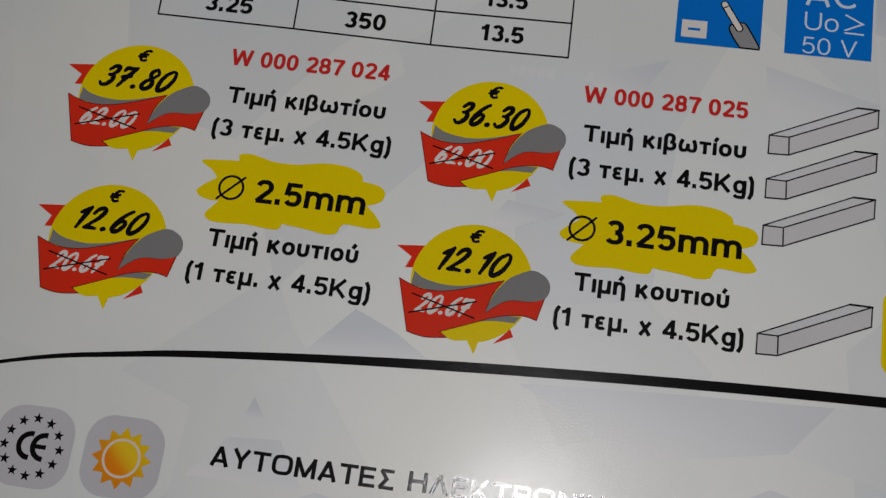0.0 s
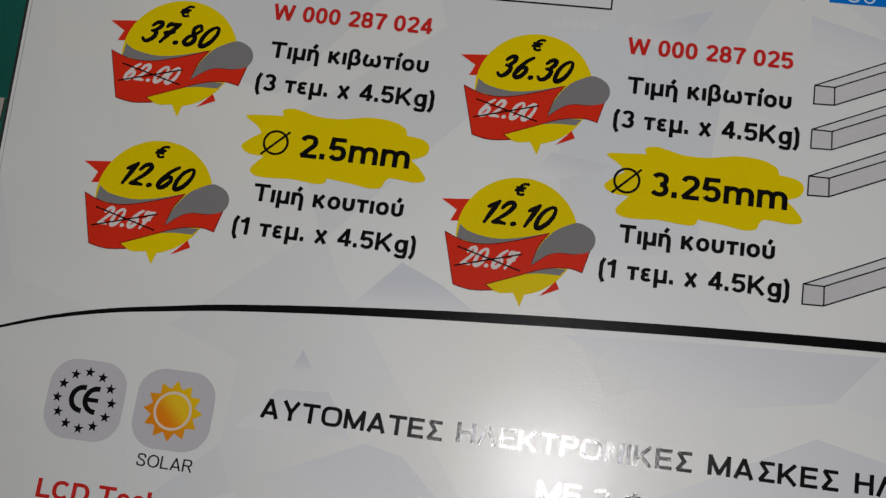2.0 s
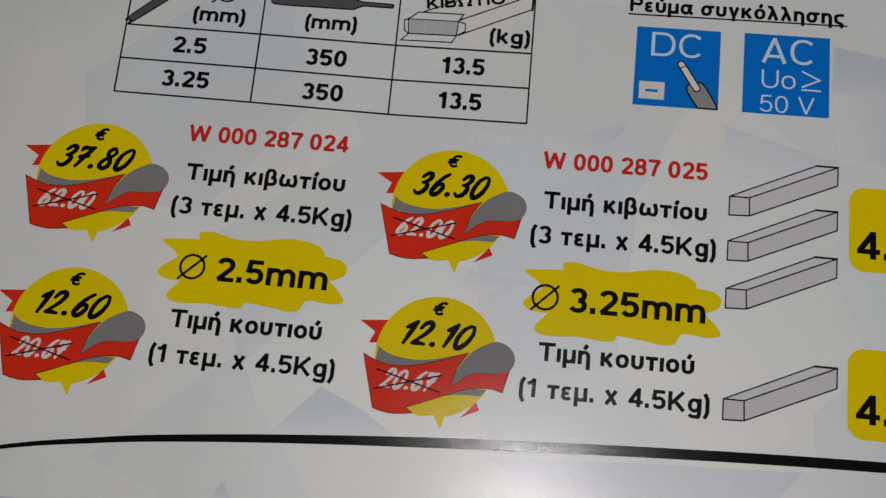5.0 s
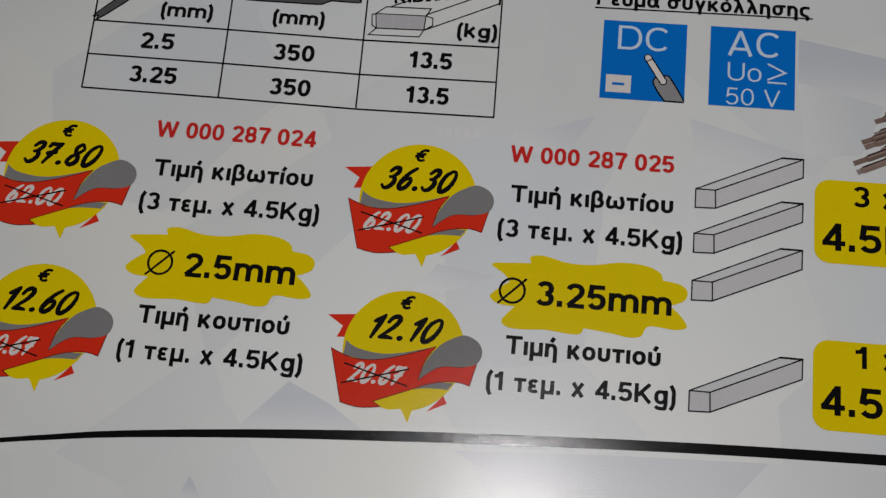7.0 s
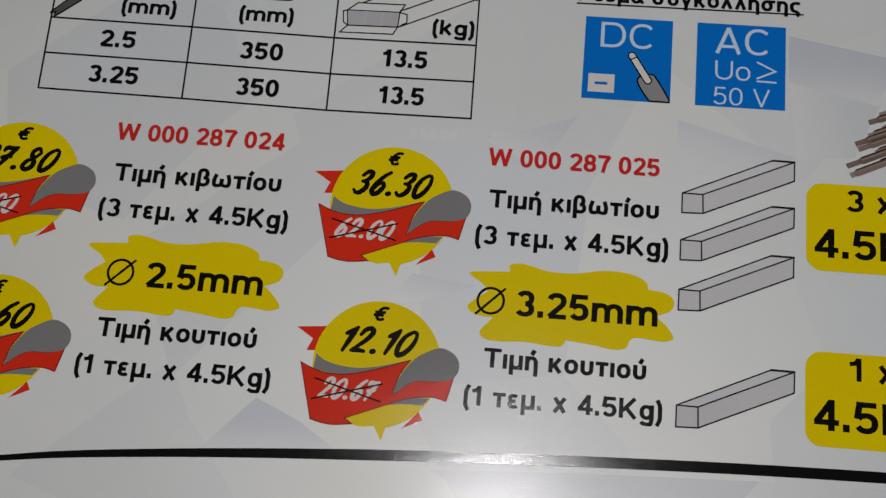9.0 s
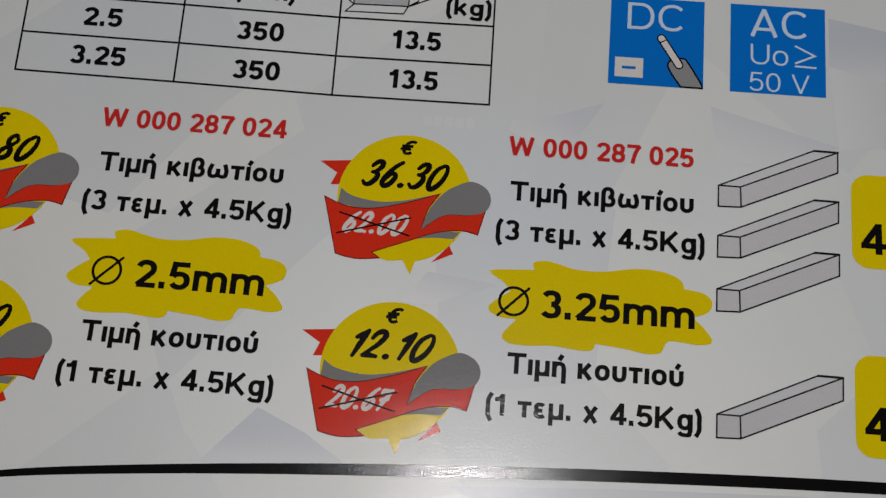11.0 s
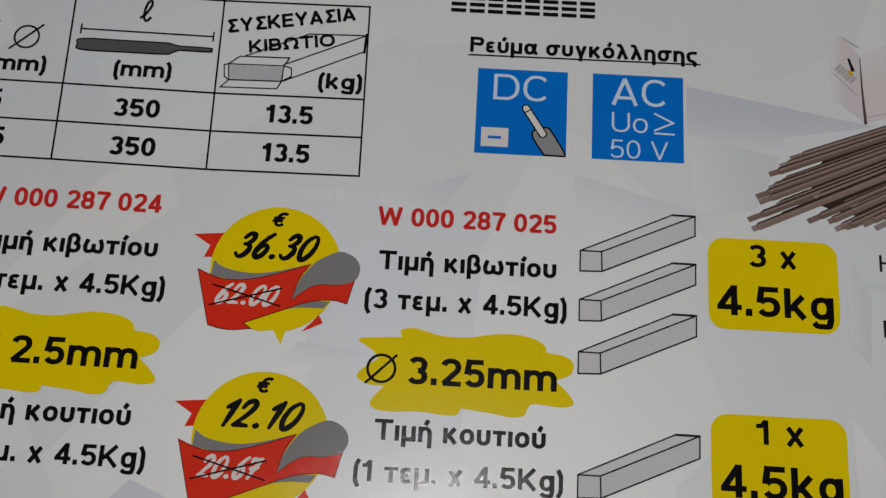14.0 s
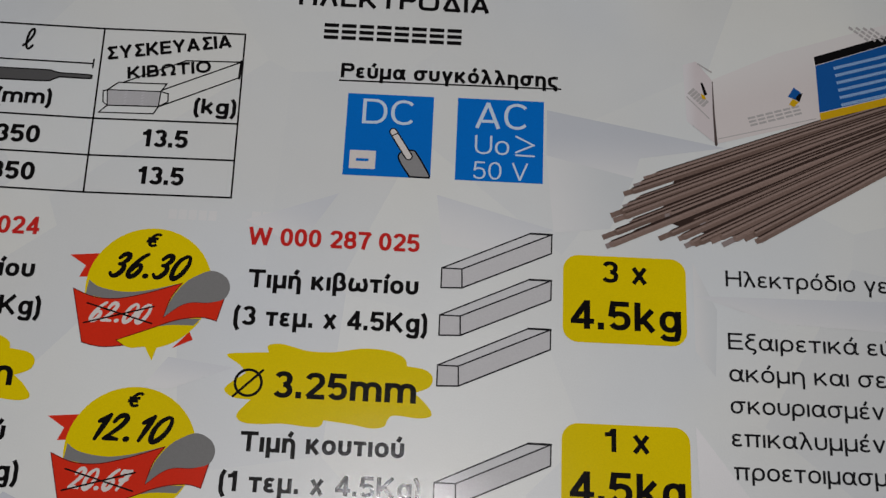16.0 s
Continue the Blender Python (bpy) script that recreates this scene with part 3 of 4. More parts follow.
sheet("back_cover", LEFT - 0.6, TABLE_Z / MM, -5.25, COVER, "dark back cover")
for k in range(10):
    sheet("inner_sheet", LEFT - 0.7 + 0.05 * (k % 3), -5.2 + 0.43 * k, -4.85 + 0.43 * k, PAPER_EDGE)
sheet("dark_leaf", LEFT - 1.28, -0.92, -0.66, COVER, "dark printed leaf edge")
sheet("under_page", LEFT - 0.58, -0.62, -0.20, PAPER, "lower page that peeks out")
page = sheet("page", LEFT, -0.15, 0.0, PAPER, "white glossy page with pale facets")

# shadow line at the top page's left edge, painted on in grey
bm = bmesh.new()
stroke(bm, [(LEFT + 0.06 + EDGE_LEAN * y, y) for y in (-120, -60, 0, 60)], 0.11, 0.006, butt=True)
part("trim_line", bm, EDGE_SHADE, book)

# pale facets printed across the page
FACETS = [
    (0, [(-25.7, -42.8), (-32.5, -50.3), (-14.5, -48.7), (-19.5, -45.5)]),
    (1, [(-1.3, -50.5), (16.0, -59.1), (36.0, -55.4), (42.0, -48.3), (20, -49.2)]),
    (2, [(36.0, -55.4), (42.0, -48.3), (80, -47.5), (62, -62.0)]),
    (1, [(-45.8, -69.4), (-40.5, -63.3), (-33.2, -62.8), (-29.2, -69.0)]),
    (1, [(-40.7, -75.5), (-27.1, -69.2), (-21.6, -70.3), (-12, -79), (-28.4, -86.3)]),
    (0, [(-37.9, -57.3), (-39.2, -60.6), (-35.9, -60.2)]),
    (0, [(45.2, 16.3), (71.5, 11.5), (58.9, 9.2), (58.0, 6.0), (45.2, 9.0)]),
    (2, [(45.2, 9.0), (58.0, 6.0), (54.5, -2.0), (46.4, -3.0)]),
    (1, [(2.4, -3.2), (15.4, 1.5), (10.2, -6.9)]),
    (1, [(29.5, 2.0), (46.3, -2.6), (38, -6.5), (30.5, -5.5)]),
    (1, [(-6.2, -23.7), (2.8, -24.8), (-5.5, -28.1), (-9.4, -28.1)]),
    (2, [(66.2, -6.5), (69.5, -13.5), (69.0, -23.0), (66.3, -19.5)]),
    (1, [(66.5, -11.5), (100, -11), (104, -16), (78, -15.0)]),
    (3, [(66, -30), (75, -42), (66.5, -46)]),
    (1, [(12, -72), (34, -60.5), (58, -66), (40, -84)]),
]
for k, (tint, pts) in enumerate(FACETS):
    bm = bmesh.new()
    flat(bm, pts, 0.012 + 0.002 * k)
    part("facet", bm, TINT[tint], book)

bars(-8.6, -1.5, -3.6, 1.5, 5, GHOST, book, z=0.010, name="show_through")
bars(3.2, 9.5, -3.4, 1.5, 4, GHOST, book, z=0.010, name="show_through")

# ---- price badges ----
# tip, price, old price, the price's ends, stretch and shift across
TIPS = [((-62.9, -24.4), "37.80", "62.00", (-8.0, 4.0), 1.03, -0.35), ((-8.45, -24.35), "36.30", "62.00", (-7.6, 4.0), 1.0, 0.0), ((-62.55, -47.6), "12.60", "20.67", (-7.1, 3.95), 1.0175, 0.0), ((-8.15, -47.25), "12.10", "20.67", (-6.9, 3.8), 1.0, 0.0)]


def badge(at, price, old, span, wide, shift):
    """A yellow price bubble with a red ribbon across it; origin at the tip."""
    bubble_pts = []
    for k in range(64):
        a = radians(-76 + 338 * k / 63)
        bubble_pts.append((-1.65 + 8.8 * math.cos(a), 10.35 + 8.8 * math.sin(a)))
    bubble_pts.append((-1.15, 1.9))
    bubble_pts.append((0.0, 0.0))
    bm = bmesh.new()
    flat(bm, bubble_pts, 0.05, at)
    me = part("price_badge", bm, YELLOW, book, "yellow price bubble with a red ribbon and " + "a struck old price")
    shape("ribbon_tail", [(-13.2, 14.7, 0), (-8.8, 15.1, 0), (-10.1, 11.6, 0), (-11.5, 11.5, 0), (-10.8, 13.2, 0)], RED, me, 0.043, at)
    shape("ribbon_tail", [(4.7, 4.3, 0), (5.3, 3.2, 0), (2.55, 1.85, 0), (3.7, 3.1, 0)], RED, me, 0.046, at)
    shape("shade", [(-10.05, 11.15, 0), (-8.4, 10.15), (-5.0, 9.6), (-1.6, 10.0), (2.6, 11.2, 0), (-2, 9.3), (-6, 8.5), (-9.1, 8.8), (-10.25, 9.1, 0)], GREY, me, 0.056, at)
    shape("shade", [(-0.2, 4.75, 0), (1.9, 5.6), (3.9, 6.1), (6.0, 6.2, 0), (5.2, 5.2, 0), (2.2, 5.15)], GREY, me, 0.056, at)
    ribbon_pts = [(-12.05, 9.8, 0), (-9.1, 8.7), (-5.7, 8.6), (-1.5, 9.65), (2.95, 11.25, 0), (1.6, 9.0), (0.9, 6.2, 0), (2.85, 7.85), (4.5, 8.5), (7.0, 8.6), (9.05, 9.45, 0), (8.25, 6.0, 0), (6.4, 6.4), (3.9, 6.15), (1.8, 5.55), (-0.2, 4.7), (-5.2, 2.65, 0), (-4.1, 1.95, 0), (-6.6, 1.65), (-8.3, 1.78), (-9.85, 2.15, 0)]
    ribbon = shape("ribbon", ribbon_pts, RED, me, 0.062, at)
    bm = bmesh.new()
    line = [(p.x + at[0], p.y + at[1]) for p in spline(ribbon_pts)]
    stroke(bm, line, 0.13, 0.066, closed=True)
    part("ribbon_outline", bm, DARK_RED, me)
    shape("curl", [(0.9, 6.2, 0), (1.75, 9.0), (3.35, 11.3), (5.0, 12.5), (7.0, 13.25), (8.95, 12.4), (9.65, 10.85), (9.0, 9.25), (7.0, 8.6), (4.5, 8.5), (2.85, 7.85)], GREY, me, 0.070, at)
    brush(price, at[0] + span[0], at[0] + span[1], at[1] + 11.5, at[1] + 15.55, BLACK, me, 0.076, 0.64, "price")
    words("€", at[0] - 2.95, at[0] - 0.6, at[1] + 16.35, 2.1, BLACK, me, z=0.076, weight=0.115, slant=0.4, name="euro_sign")
    brush(old, at[0] - 9.3, at[0] - 0.75, at[1] + 5.0, at[1] + 8.15, WHITE, me, 0.076, 0.48, "old_price", label="white struck-out figures")
    for a, b, z in (((-9.85, 7.75), (-0.6, 5.2), 0.105), ((-9.95, 4.9), (-0.6, 7.65), 0.108)):
        bm = bmesh.new()
        stroke(bm, [(a[0] + at[0], a[1] + at[1]), (b[0] + at[0], b[1] + at[1])], 0.22, z)
        part("strike", bm, BLACK, me)
    for ob in (me, *me.children):
        for v in ob.data.vertices:
            v.co.x = at[0] * MM + (v.co.x - at[0] * MM) * wide + shift * MM
    return me


for one in TIPS:
    badge(*one)

# ---- columns of offers ----
BLOB = [(-52.6, -23.0), (-49.5, -22.6), (-46.9, -22.45, 0), (-47.1, -21.5), (-45.5, -21.15), (-43.7, -21.5), (-41.5, -22.0), (-38.1, -22.0), (-33.9, -21.3), (-30.4, -21.5), (-28.3, -22.4), (-27.85, -23.5, 0), (-25.4, -23.9), (-24.3, -24.9), (-24.7, -26.3), (-26.7, -27.2, 0), (-25.2, -28.5), (-24.2, -30.1), (-25.8, -30.65), (-29.2, -30.4), (-30.1, -31.0), (-30.6, -32.0), (-32.3, -32.3), (-34.9, -31.9), (-38.75, -31.5, 0), (-39.2, -32.35), (-40.7, -32.5), (-44.2, -32.2), (-47.5, -32.4), (-49.7, -32.2), (-50.5, -31.2), (-48.8, -29.1, 0), (-51.2, -28.9), (-52.5, -27.9), (-51.5, -26.7), (-49.8, -25.5, 0), (-50.7, -24.4)]


def offer(code, dx, size, size_x0, x):
    """One column: code, two prices' captions and the diameter on its yellow splash. x holds the captions' ends."""
    words(code, x[0], x[1], -6.9, 2.64, RED_TEXT, book, weight=0.106, name="article_code", label="red printed article code")
    words("Τιμή κιβωτίου", x[2], x[3], -13.22, 2.64, BLACK, book, weight=0.111, name="caption")
    words("(3 τεμ. x 4.5Kg)", x[4], x[5], -18.7, 2.72, BLACK, book, weight=0.106, name="caption")
    splash = shape("splash", BLOB, YELLOW, book, 0.05, (dx, 0), label="ragged yellow brush splash")
    cx = -47.35 + dx * 0.9635
    bm = bmesh.new()
    stroke(bm, circle(cx, -26.8, 1.8), 0.36, 0.09, closed=True)
    stroke(bm, [(cx - 1.9, -28.75), (cx + 1.85, -25.0)], 0.34, 0.094)
    part("diameter_sign", bm, BLACK, splash)
    words(size, size_x0, x[6], -28.66, 3.65, BLACK, splash, weight=0.107, name="diameter")
    words("Τιμή κουτιού", x[7], x[8], -36.12, 2.68, BLACK, book, weight=0.110, name="caption")
    words("(1 τεμ. x 4.5Kg)", x[9], x[10], -41.45, 2.68, BLACK, book, weight=0.106, name="caption")


offer("W 000 287 024", 0.0, "2.5mm", -43.5, (-51.4, -26.35, -51.0, -26.35, -52.05, -24.7, -27.0, -49.5, -26.8, -51.4, -24.2))
offer("W 000 287 025", 54.35, "3.25mm", 8.6, (3.1, 27.4, 3.4, 27.4, 2.2, 28.9, 27.8, 4.5, 26.6, 2.5, 28.95))

# ---- the table of sizes ----
LEAN = -0.018
bm = bmesh.new()
for y in (26.5, 11.65, 5.8, 0.0):
    # the sheet bows a little along the rows
    stroke(bm, [(x + LEAN * y, y + up) for x, up in ((-64.55, 0.38), (-42.75, 0.18), (-21.15, -0.16), (0.0, 0.02))], 0.25, 0.09)
for x, up in ((-64.55, 0.38), (-42.75, 0.18), (-21.15, -0.16), (0.0, 0.02)):
    stroke(bm, [(x + LEAN * 26.5, 26.5 + up), (x, up)], 0.25, 0.094)
grid = part("size_table", bm, BLACK, book, "thin black ruled table")
for body, x0, x1, base in (("2.5", -56.5, -51.1, 7.72), ("3.25", -57.3, -49.75, 1.9), ("350", -35.1, -28.8, 7.2), ("350", -34.9, -28.65, 1.35), ("13.5", -14.0, -7.1, 7.4), ("13.5", -13.92, -7.05, 1.52)):
    words(body, x0, x1, base, 2.75, BLACK, grid, weight=0.112, name="figure")
for body, x0, x1, base in (("(mm)", -54.1, -45.9, 13.5), ("(mm)", -36.0, -27.95, 13.45), ("(kg)", -6.8, -0.75, 13.1)):
    words(body, x0, x1, base, 2.4, BLACK, grid, weight=0.114, spacing=0.8, name="unit")
bm = bmesh.new()
stroke(bm, spline([(-33.4, 22.9), (-32.7, 23.6), (-32.05, 24.9), (-32.1, 25.65), (-32.5, 25.55), (-32.85, 24.6), (-32.95, 23.2), (-32.75, 22.5), (-32.4, 22.45), (-32.0, 22.95)], closed=False), 0.36, 0.09, rise=0.004)
part("length_sign", bm, BLACK, grid)
words("ΣΥΣΚΕΥΑΣΙΑ", -20.5, -2.1, 21.15, 2.15, BLACK, grid, turn=9.6, weight=0.112, spacing=0.8, name="heading", z=0.10)
words("ΚΙΒΩΤΙΟ", -17.1, -4.9, 18.15, 1.95, BLACK, grid, turn=8.2, weight=0.115, spacing=0.8, name="heading", z=0.10)
bm = bmesh.new()
stroke(bm, [(-41.7, 20.65), (-22.55, 20.4)], 0.22, 0.09)
for x, y in ((-41.7, 20.65), (-22.55, 20.4)):
    stroke(bm, [(x, y - 0.7), (x, y + 0.7)], 0.22, 0.094)
part("dimension_line", bm, BLACK, grid)
core = [(-41.3, 19.05), (-41.9, 18.2), (-41.3, 17.3), (-35, 17.2, 0), (-29.2, 17.2), (-28.2, 17.5), (-27.2, 17.95, 0), (-22.9, 17.9), (-22.6, 18.2), (-22.9, 18.5), (-27.2, 18.6, 0), (-28.2, 18.8), (-29.2, 19.0), (-35, 19.05, 0)]
shape("electrode_drawing", core, ROD_GREY, grid, 0.086)
bm = bmesh.new()
stroke(bm, spline(core), 0.2, 0.09, closed=True)
part("drawing_outline", bm, BLACK, grid)
rod = [(-64.3, 13.6), (-64.2, 12.9), (-63.4, 12.85), (-53.6, 21.2, 0), (-54.8, 22.4, 0)]
shape("electrode_drawing", rod, ROD_GREY, grid, 0.086)
bm = bmesh.new()
stroke(bm, spline(rod), 0.2, 0.09, closed=True)
part("drawing_outline", bm, BLACK, grid)
bm = bmesh.new()
stroke(bm, circle(-49.3, 18.9, 1.75), 0.28, 0.09, closed=True)
stroke(bm, [(-51.5, 16.9), (-47.2, 20.9)], 0.28, 0.094)
part("diameter_sign", bm, BLACK, grid)
shape("carton_front", [(-19.9, 16.2), (-12.0, 16.3), (-12.1, 13.85), (-19.6, 13.7)], PALE_GREY, grid, 0.086, smooth=False)
bm = bmesh.new()
OUTLINES = [
    [(-19.9, 16.2), (-12.0, 16.3), (-12.1, 13.85), (-19.6, 13.7), (-19.9, 16.2)],
    [(-19.9, 16.2), (-18.4, 17.5), (-11.3, 17.6), (-12.0, 16.3)],
    [(-19.6, 13.7), (-20.7, 12.5), (-12.7, 12.65), (-12.1, 13.85)],
    [(-12.0, 16.3), (-10.9, 16.0), (-10.8, 14.7), (-12.1, 13.85)],
    [(-19.9, 16.2), (-20.5, 16.0), (-20.3, 14.2), (-19.6, 13.7)],
    [(-12.0, 16.5), (-0.6, 21.8), (-0.75, 19.2), (-11.9, 13.9)],
    [(-17.6, 17.6), (-8.8, 21.6), (-0.6, 21.8)],
]
for k, line in enumerate(OUTLINES):
    stroke(bm, line, 0.17, 0.09 + 0.002 * k, rise=0.001)
part("carton_drawing", bm, BLACK, grid)
bm = bmesh.new()
for x in (-17.1, -14.6):
    for k in range(5):
        stroke(bm, [(x - 0.12, 14.05 + 0.48 * k), (x + 0.14, 14.2 + 0.48 * k)], 0.16, 0.096)
part("perforation", bm, TILE_GREY, grid)
bm = bmesh.new()
stroke(bm, [(-0.62, 21.9), (-0.72, 19.1)], 0.36, 0.108)
part("carton_far_edge", bm, BLACK, grid)

# ---- title and the two current tiles ----
words("ΗΛΕΚΤΡΟΔΙΑ", 7.2, 36.1, 32.1, 3.0, BLACK, book, spacing=1.25, weight=0.104, name="title", square=4.0)
bar_mark(11.3, 32.6, 26.45, 2.65, 8, BLACK, book, name="product_mark")
words("Ρεύμα συγκόλλησης", 14.4, 46.95, 20.1, 2.4, BLACK, book, weight=0.110, name="caption")
bm = bmesh.new()
stroke(bm, [(14.2, 19.6), (47.2, 19.85)], 0.22, 0.084)
part("underline", bm, BLACK, book)
dc = shape("current_tile", rect(15.65, 28.4, 4.45, 17.55), BLUE, book, 0.06, smooth=False, label="bright blue square tile with pale letters")
words("DC", 18.05, 25.5, 12.75, 4.0, PALE_BLUE, dc, weight=0.065, name="letters")
shape("minus_plate", rect(16.5, 20.3, 5.5, 8.4), WHITE, dc, 0.08, smooth=False)
shape("minus", rect(17.45, 19.3, 6.7, 7.12), BLUE, dc, 0.09, smooth=False)
grip = [(23.6, 7.7), (24.2, 8.5), (25.6, 8.75), (26.3, 8.2), (28.1, 5.2), (28.2, 4.55, 0), (25.4, 4.57, 0), (24.2, 6.3)]
shape("holder_grip", grip, MID_GREY, dc, 0.078)
bm = bmesh.new()
stroke(bm, spline(grip), 0.24, 0.083, closed=True)
part("grip_outline", bm, BLACK, dc)
bm = bmesh.new()
stroke(bm, [(22.65, 11.6), (25.1, 7.75)], 1.25, 0.086)
part("electrode_outline", bm, BLACK, dc)
bm = bmesh.new()
stroke(bm, [(22.65, 11.6), (25.1, 7.75)], 0.85, 0.090)
part("electrode", bm, WHITE, dc)
bm = bmesh.new()
stroke(bm, [(22.55, 10.95), (23.35, 11.4)], 0.18, 0.094)
part("electrode_ring", bm, BLACK, dc)
ac = shape("current_tile", rect(31.96, 44.75, 4.45, 17.6), BLUE, book, 0.06, smooth=False, label="bright blue square tile with pale letters")
words("AC", 34.7, 42.25, 12.85, 4.2, PALE_BLUE, ac, weight=0.065, name="letters")
words("Uo", 34.75, 39.7, 8.7, 3.0, PALE_BLUE, ac, weight=0.055, name="letters")
bm = bmesh.new()
stroke(bm, [(40.75, 11.75), (43.3, 10.45), (40.75, 9.2)], 0.28, 0.09)
stroke(bm, [(40.75, 8.75), (43.4, 8.7)], 0.28, 0.09)
part("at_least_sign", bm, PALE_BLUE, ac)
words("50 V", 34.6, 42.55, 4.75, 2.75, PALE_BLUE, ac, weight=0.055, name="letters")

# ---- four line-drawn cartons and their yellow labels ----
for dx, dy in ((0.0, 0.0), (0.0, -6.9), (0.0, -14.05), (0.22, -30.05)):
    front = [(30.65, -9.1), (33.5, -9.12), (33.6, -11.9), (30.65, -12.0)]
    top = [(30.65, -9.1), (43.05, -3.33), (46.15, -3.36), (33.5, -9.12)]
    side = [(33.5, -9.12), (46.15, -3.36), (46.12, -6.2), (33.6, -11.9)]
    drawing = shape("drawn_carton", front, BOX_GREY, book, 0.05, (dx, dy), smooth=False, label="pale grey line-drawn long carton")
    shape("carton_top", top, BOX_TOP, drawing, 0.052, (dx, dy), smooth=False)
    shape("carton_side", side, BOX_GREY, drawing, 0.054, (dx, dy), smooth=False)
    bm = bmesh.new()
    for k, (a, b) in enumerate(((0, 1), (1, 2), (2, 3), (3, 0))):
        for j, face in enumerate((front, top, side)):
            stroke(bm, [(face[a][0] + dx, face[a][1] + dy), (face[b][0] + dx, face[b][1] + dy)], 0.2 if (j, k) != (1, 1) else 0.3, 0.08 + 0.002 * (3 * k + j))
    part("carton_edges", bm, SOFT_BLACK, drawing)
for y1, first, base in ((-6.2, "3 x", -10.12), (-30.3, "1 x", -34.0)):
    label = shape("weight_label", rounded(47.8, 65.2, y1 - 12.75, y1, 2.2), YELLOW, book, 0.05, smooth=False, label="yellow rounded weight label")
    words(first, 53.4, 59.65, base, 3.15, BLACK, label, weight=0.104, name="count")
    words("4.5kg", 48.65, 64.25, base - 6.9, 4.15, BLACK, label, weight=0.104, name="weight")

# ---- description text ----
for body, x1, base in (("Ηλεκτρόδιο γε", 93.9, -9.85), ("Εξαιρετικά εύ", 93.8, -19.0), ("ακόμη και σε", 92.6, -23.55), ("σκουριασμένε", 93.7, -28.0), ("επικαλυμμένε", 93.5, -32.5), ("προετοιμασμ", 91.6, -37.0)):
    words(body, 70.9, x1, base, 2.35, SOFT_BLACK, book, weight=0.072, spacing=0.75, name="description_line")

# ---- printed photograph: carton and a sheaf of electrodes ----
carton = shape("photo_carton", [(70.2, 12.1), (69.9, 22.6), (80, 27.6), (97, 33.5), (112, 38.5), (112, 25.5), (97, 20.0), (85.0, 16.4)], CARTON, book, 0.05, smooth=False, label="photograph of a pale electrode carton")
shape("carton_end", [(70.2, 12.1), (69.9, 22.6), (67.6, 25.6), (65.6, 24.9), (66.0, 15.6)], CARTON_SIDE, carton, 0.053, smooth=False)
bm = bmesh.new()
stroke(bm, [(70.0, 22.3), (70.05, 17.0), (70.25, 12.0)], 0.3, 0.06, taper=lambda u: 0.12 + 0.32 * u)
part("carton_crease", bm, CREASE, carton)
bm = bmesh.new()
stroke(bm, [(70.5, 12.9), (85.3, 17.0)], 0.12, 0.06)
stroke(bm, [(67.9, 25.2), (69.9, 23.9)], 0.22, 0.062)
stroke(bm, [(66.1, 19.6), (69.3, 16.2)], 0.16, 0.064)
part("carton_lines", bm, TAUPE, carton)
bar_mark(75.5, 83.9, 15.2, 1.5, 6, TAUPE, carton, turn=17.5, z=0.062, name="maker_mark")
bars(66.2, 69.5, 20.2, 1.3, 6, TAUPE, carton, turn=-44, z=0.062, name="maker_mark")
shape("mark_blue", [(81.3, 20.4), (82.25, 22.0), (83.3, 21.15), (82.4, 19.95)], NAVY, carton, 0.062, smooth=False)
shape("mark_black", [(82.35, 20.05), (82.9, 20.9), (83.55, 21.1), (83.0, 19.6)], BLACK, carton, 0.064, smooth=False)
shape("mark_gold", [(81.35, 19.1), (82.0, 20.1), (82.9, 19.6), (82.15, 18.7)], GOLD, carton, 0.066, smooth=False)
shape("mark_black", [(68.2, 22.0), (68.5, 22.1), (69.2, 20.1), (68.7, 19.9)], BLACK, carton, 0.064, smooth=False)
shape("mark_gold", [(68.2, 20.2), (68.7, 20.0), (69.0, 19.4), (68.4, 19.3)], GOLD, carton, 0.066, smooth=False)
shape("band_blue", [(85.75, 25.8), (85.9, 18.0), (97.0, 21.4), (112, 26.5), (112, 35.0), (97.0, 30.0)], NAVY, carton, 0.062, smooth=False)
shape("band_black", [(85.6, 27.3), (85.75, 25.9), (97.0, 30.1), (112, 35.1), (112, 36.6), (97.0, 31.5)], BLACK, carton, 0.064, smooth=False)
shape("band_gold", [(85.9, 17.9), (86.0, 16.7), (97.0, 20.1), (112, 25.2), (112, 26.4), (97.0, 21.3)], GOLD, carton, 0.064, smooth=False)
for k in range(6):
    bars(88.6 + 0.15 * k, 101.0, 25.3 - 1.22 * k, 0.48, 34, DIM_BLUE, carton, turn=17.5 - 0.2 * k, z=0.07, name="small_print")
for k in range(4):
    bars(91.2 + k * 1.1, 95.0 + k * 1.1, 32.6 - k * 0.35 + 0.35 * k, 0.4, 4, TAUPE, carton, turn=-38, z=0.07, name="small_print")

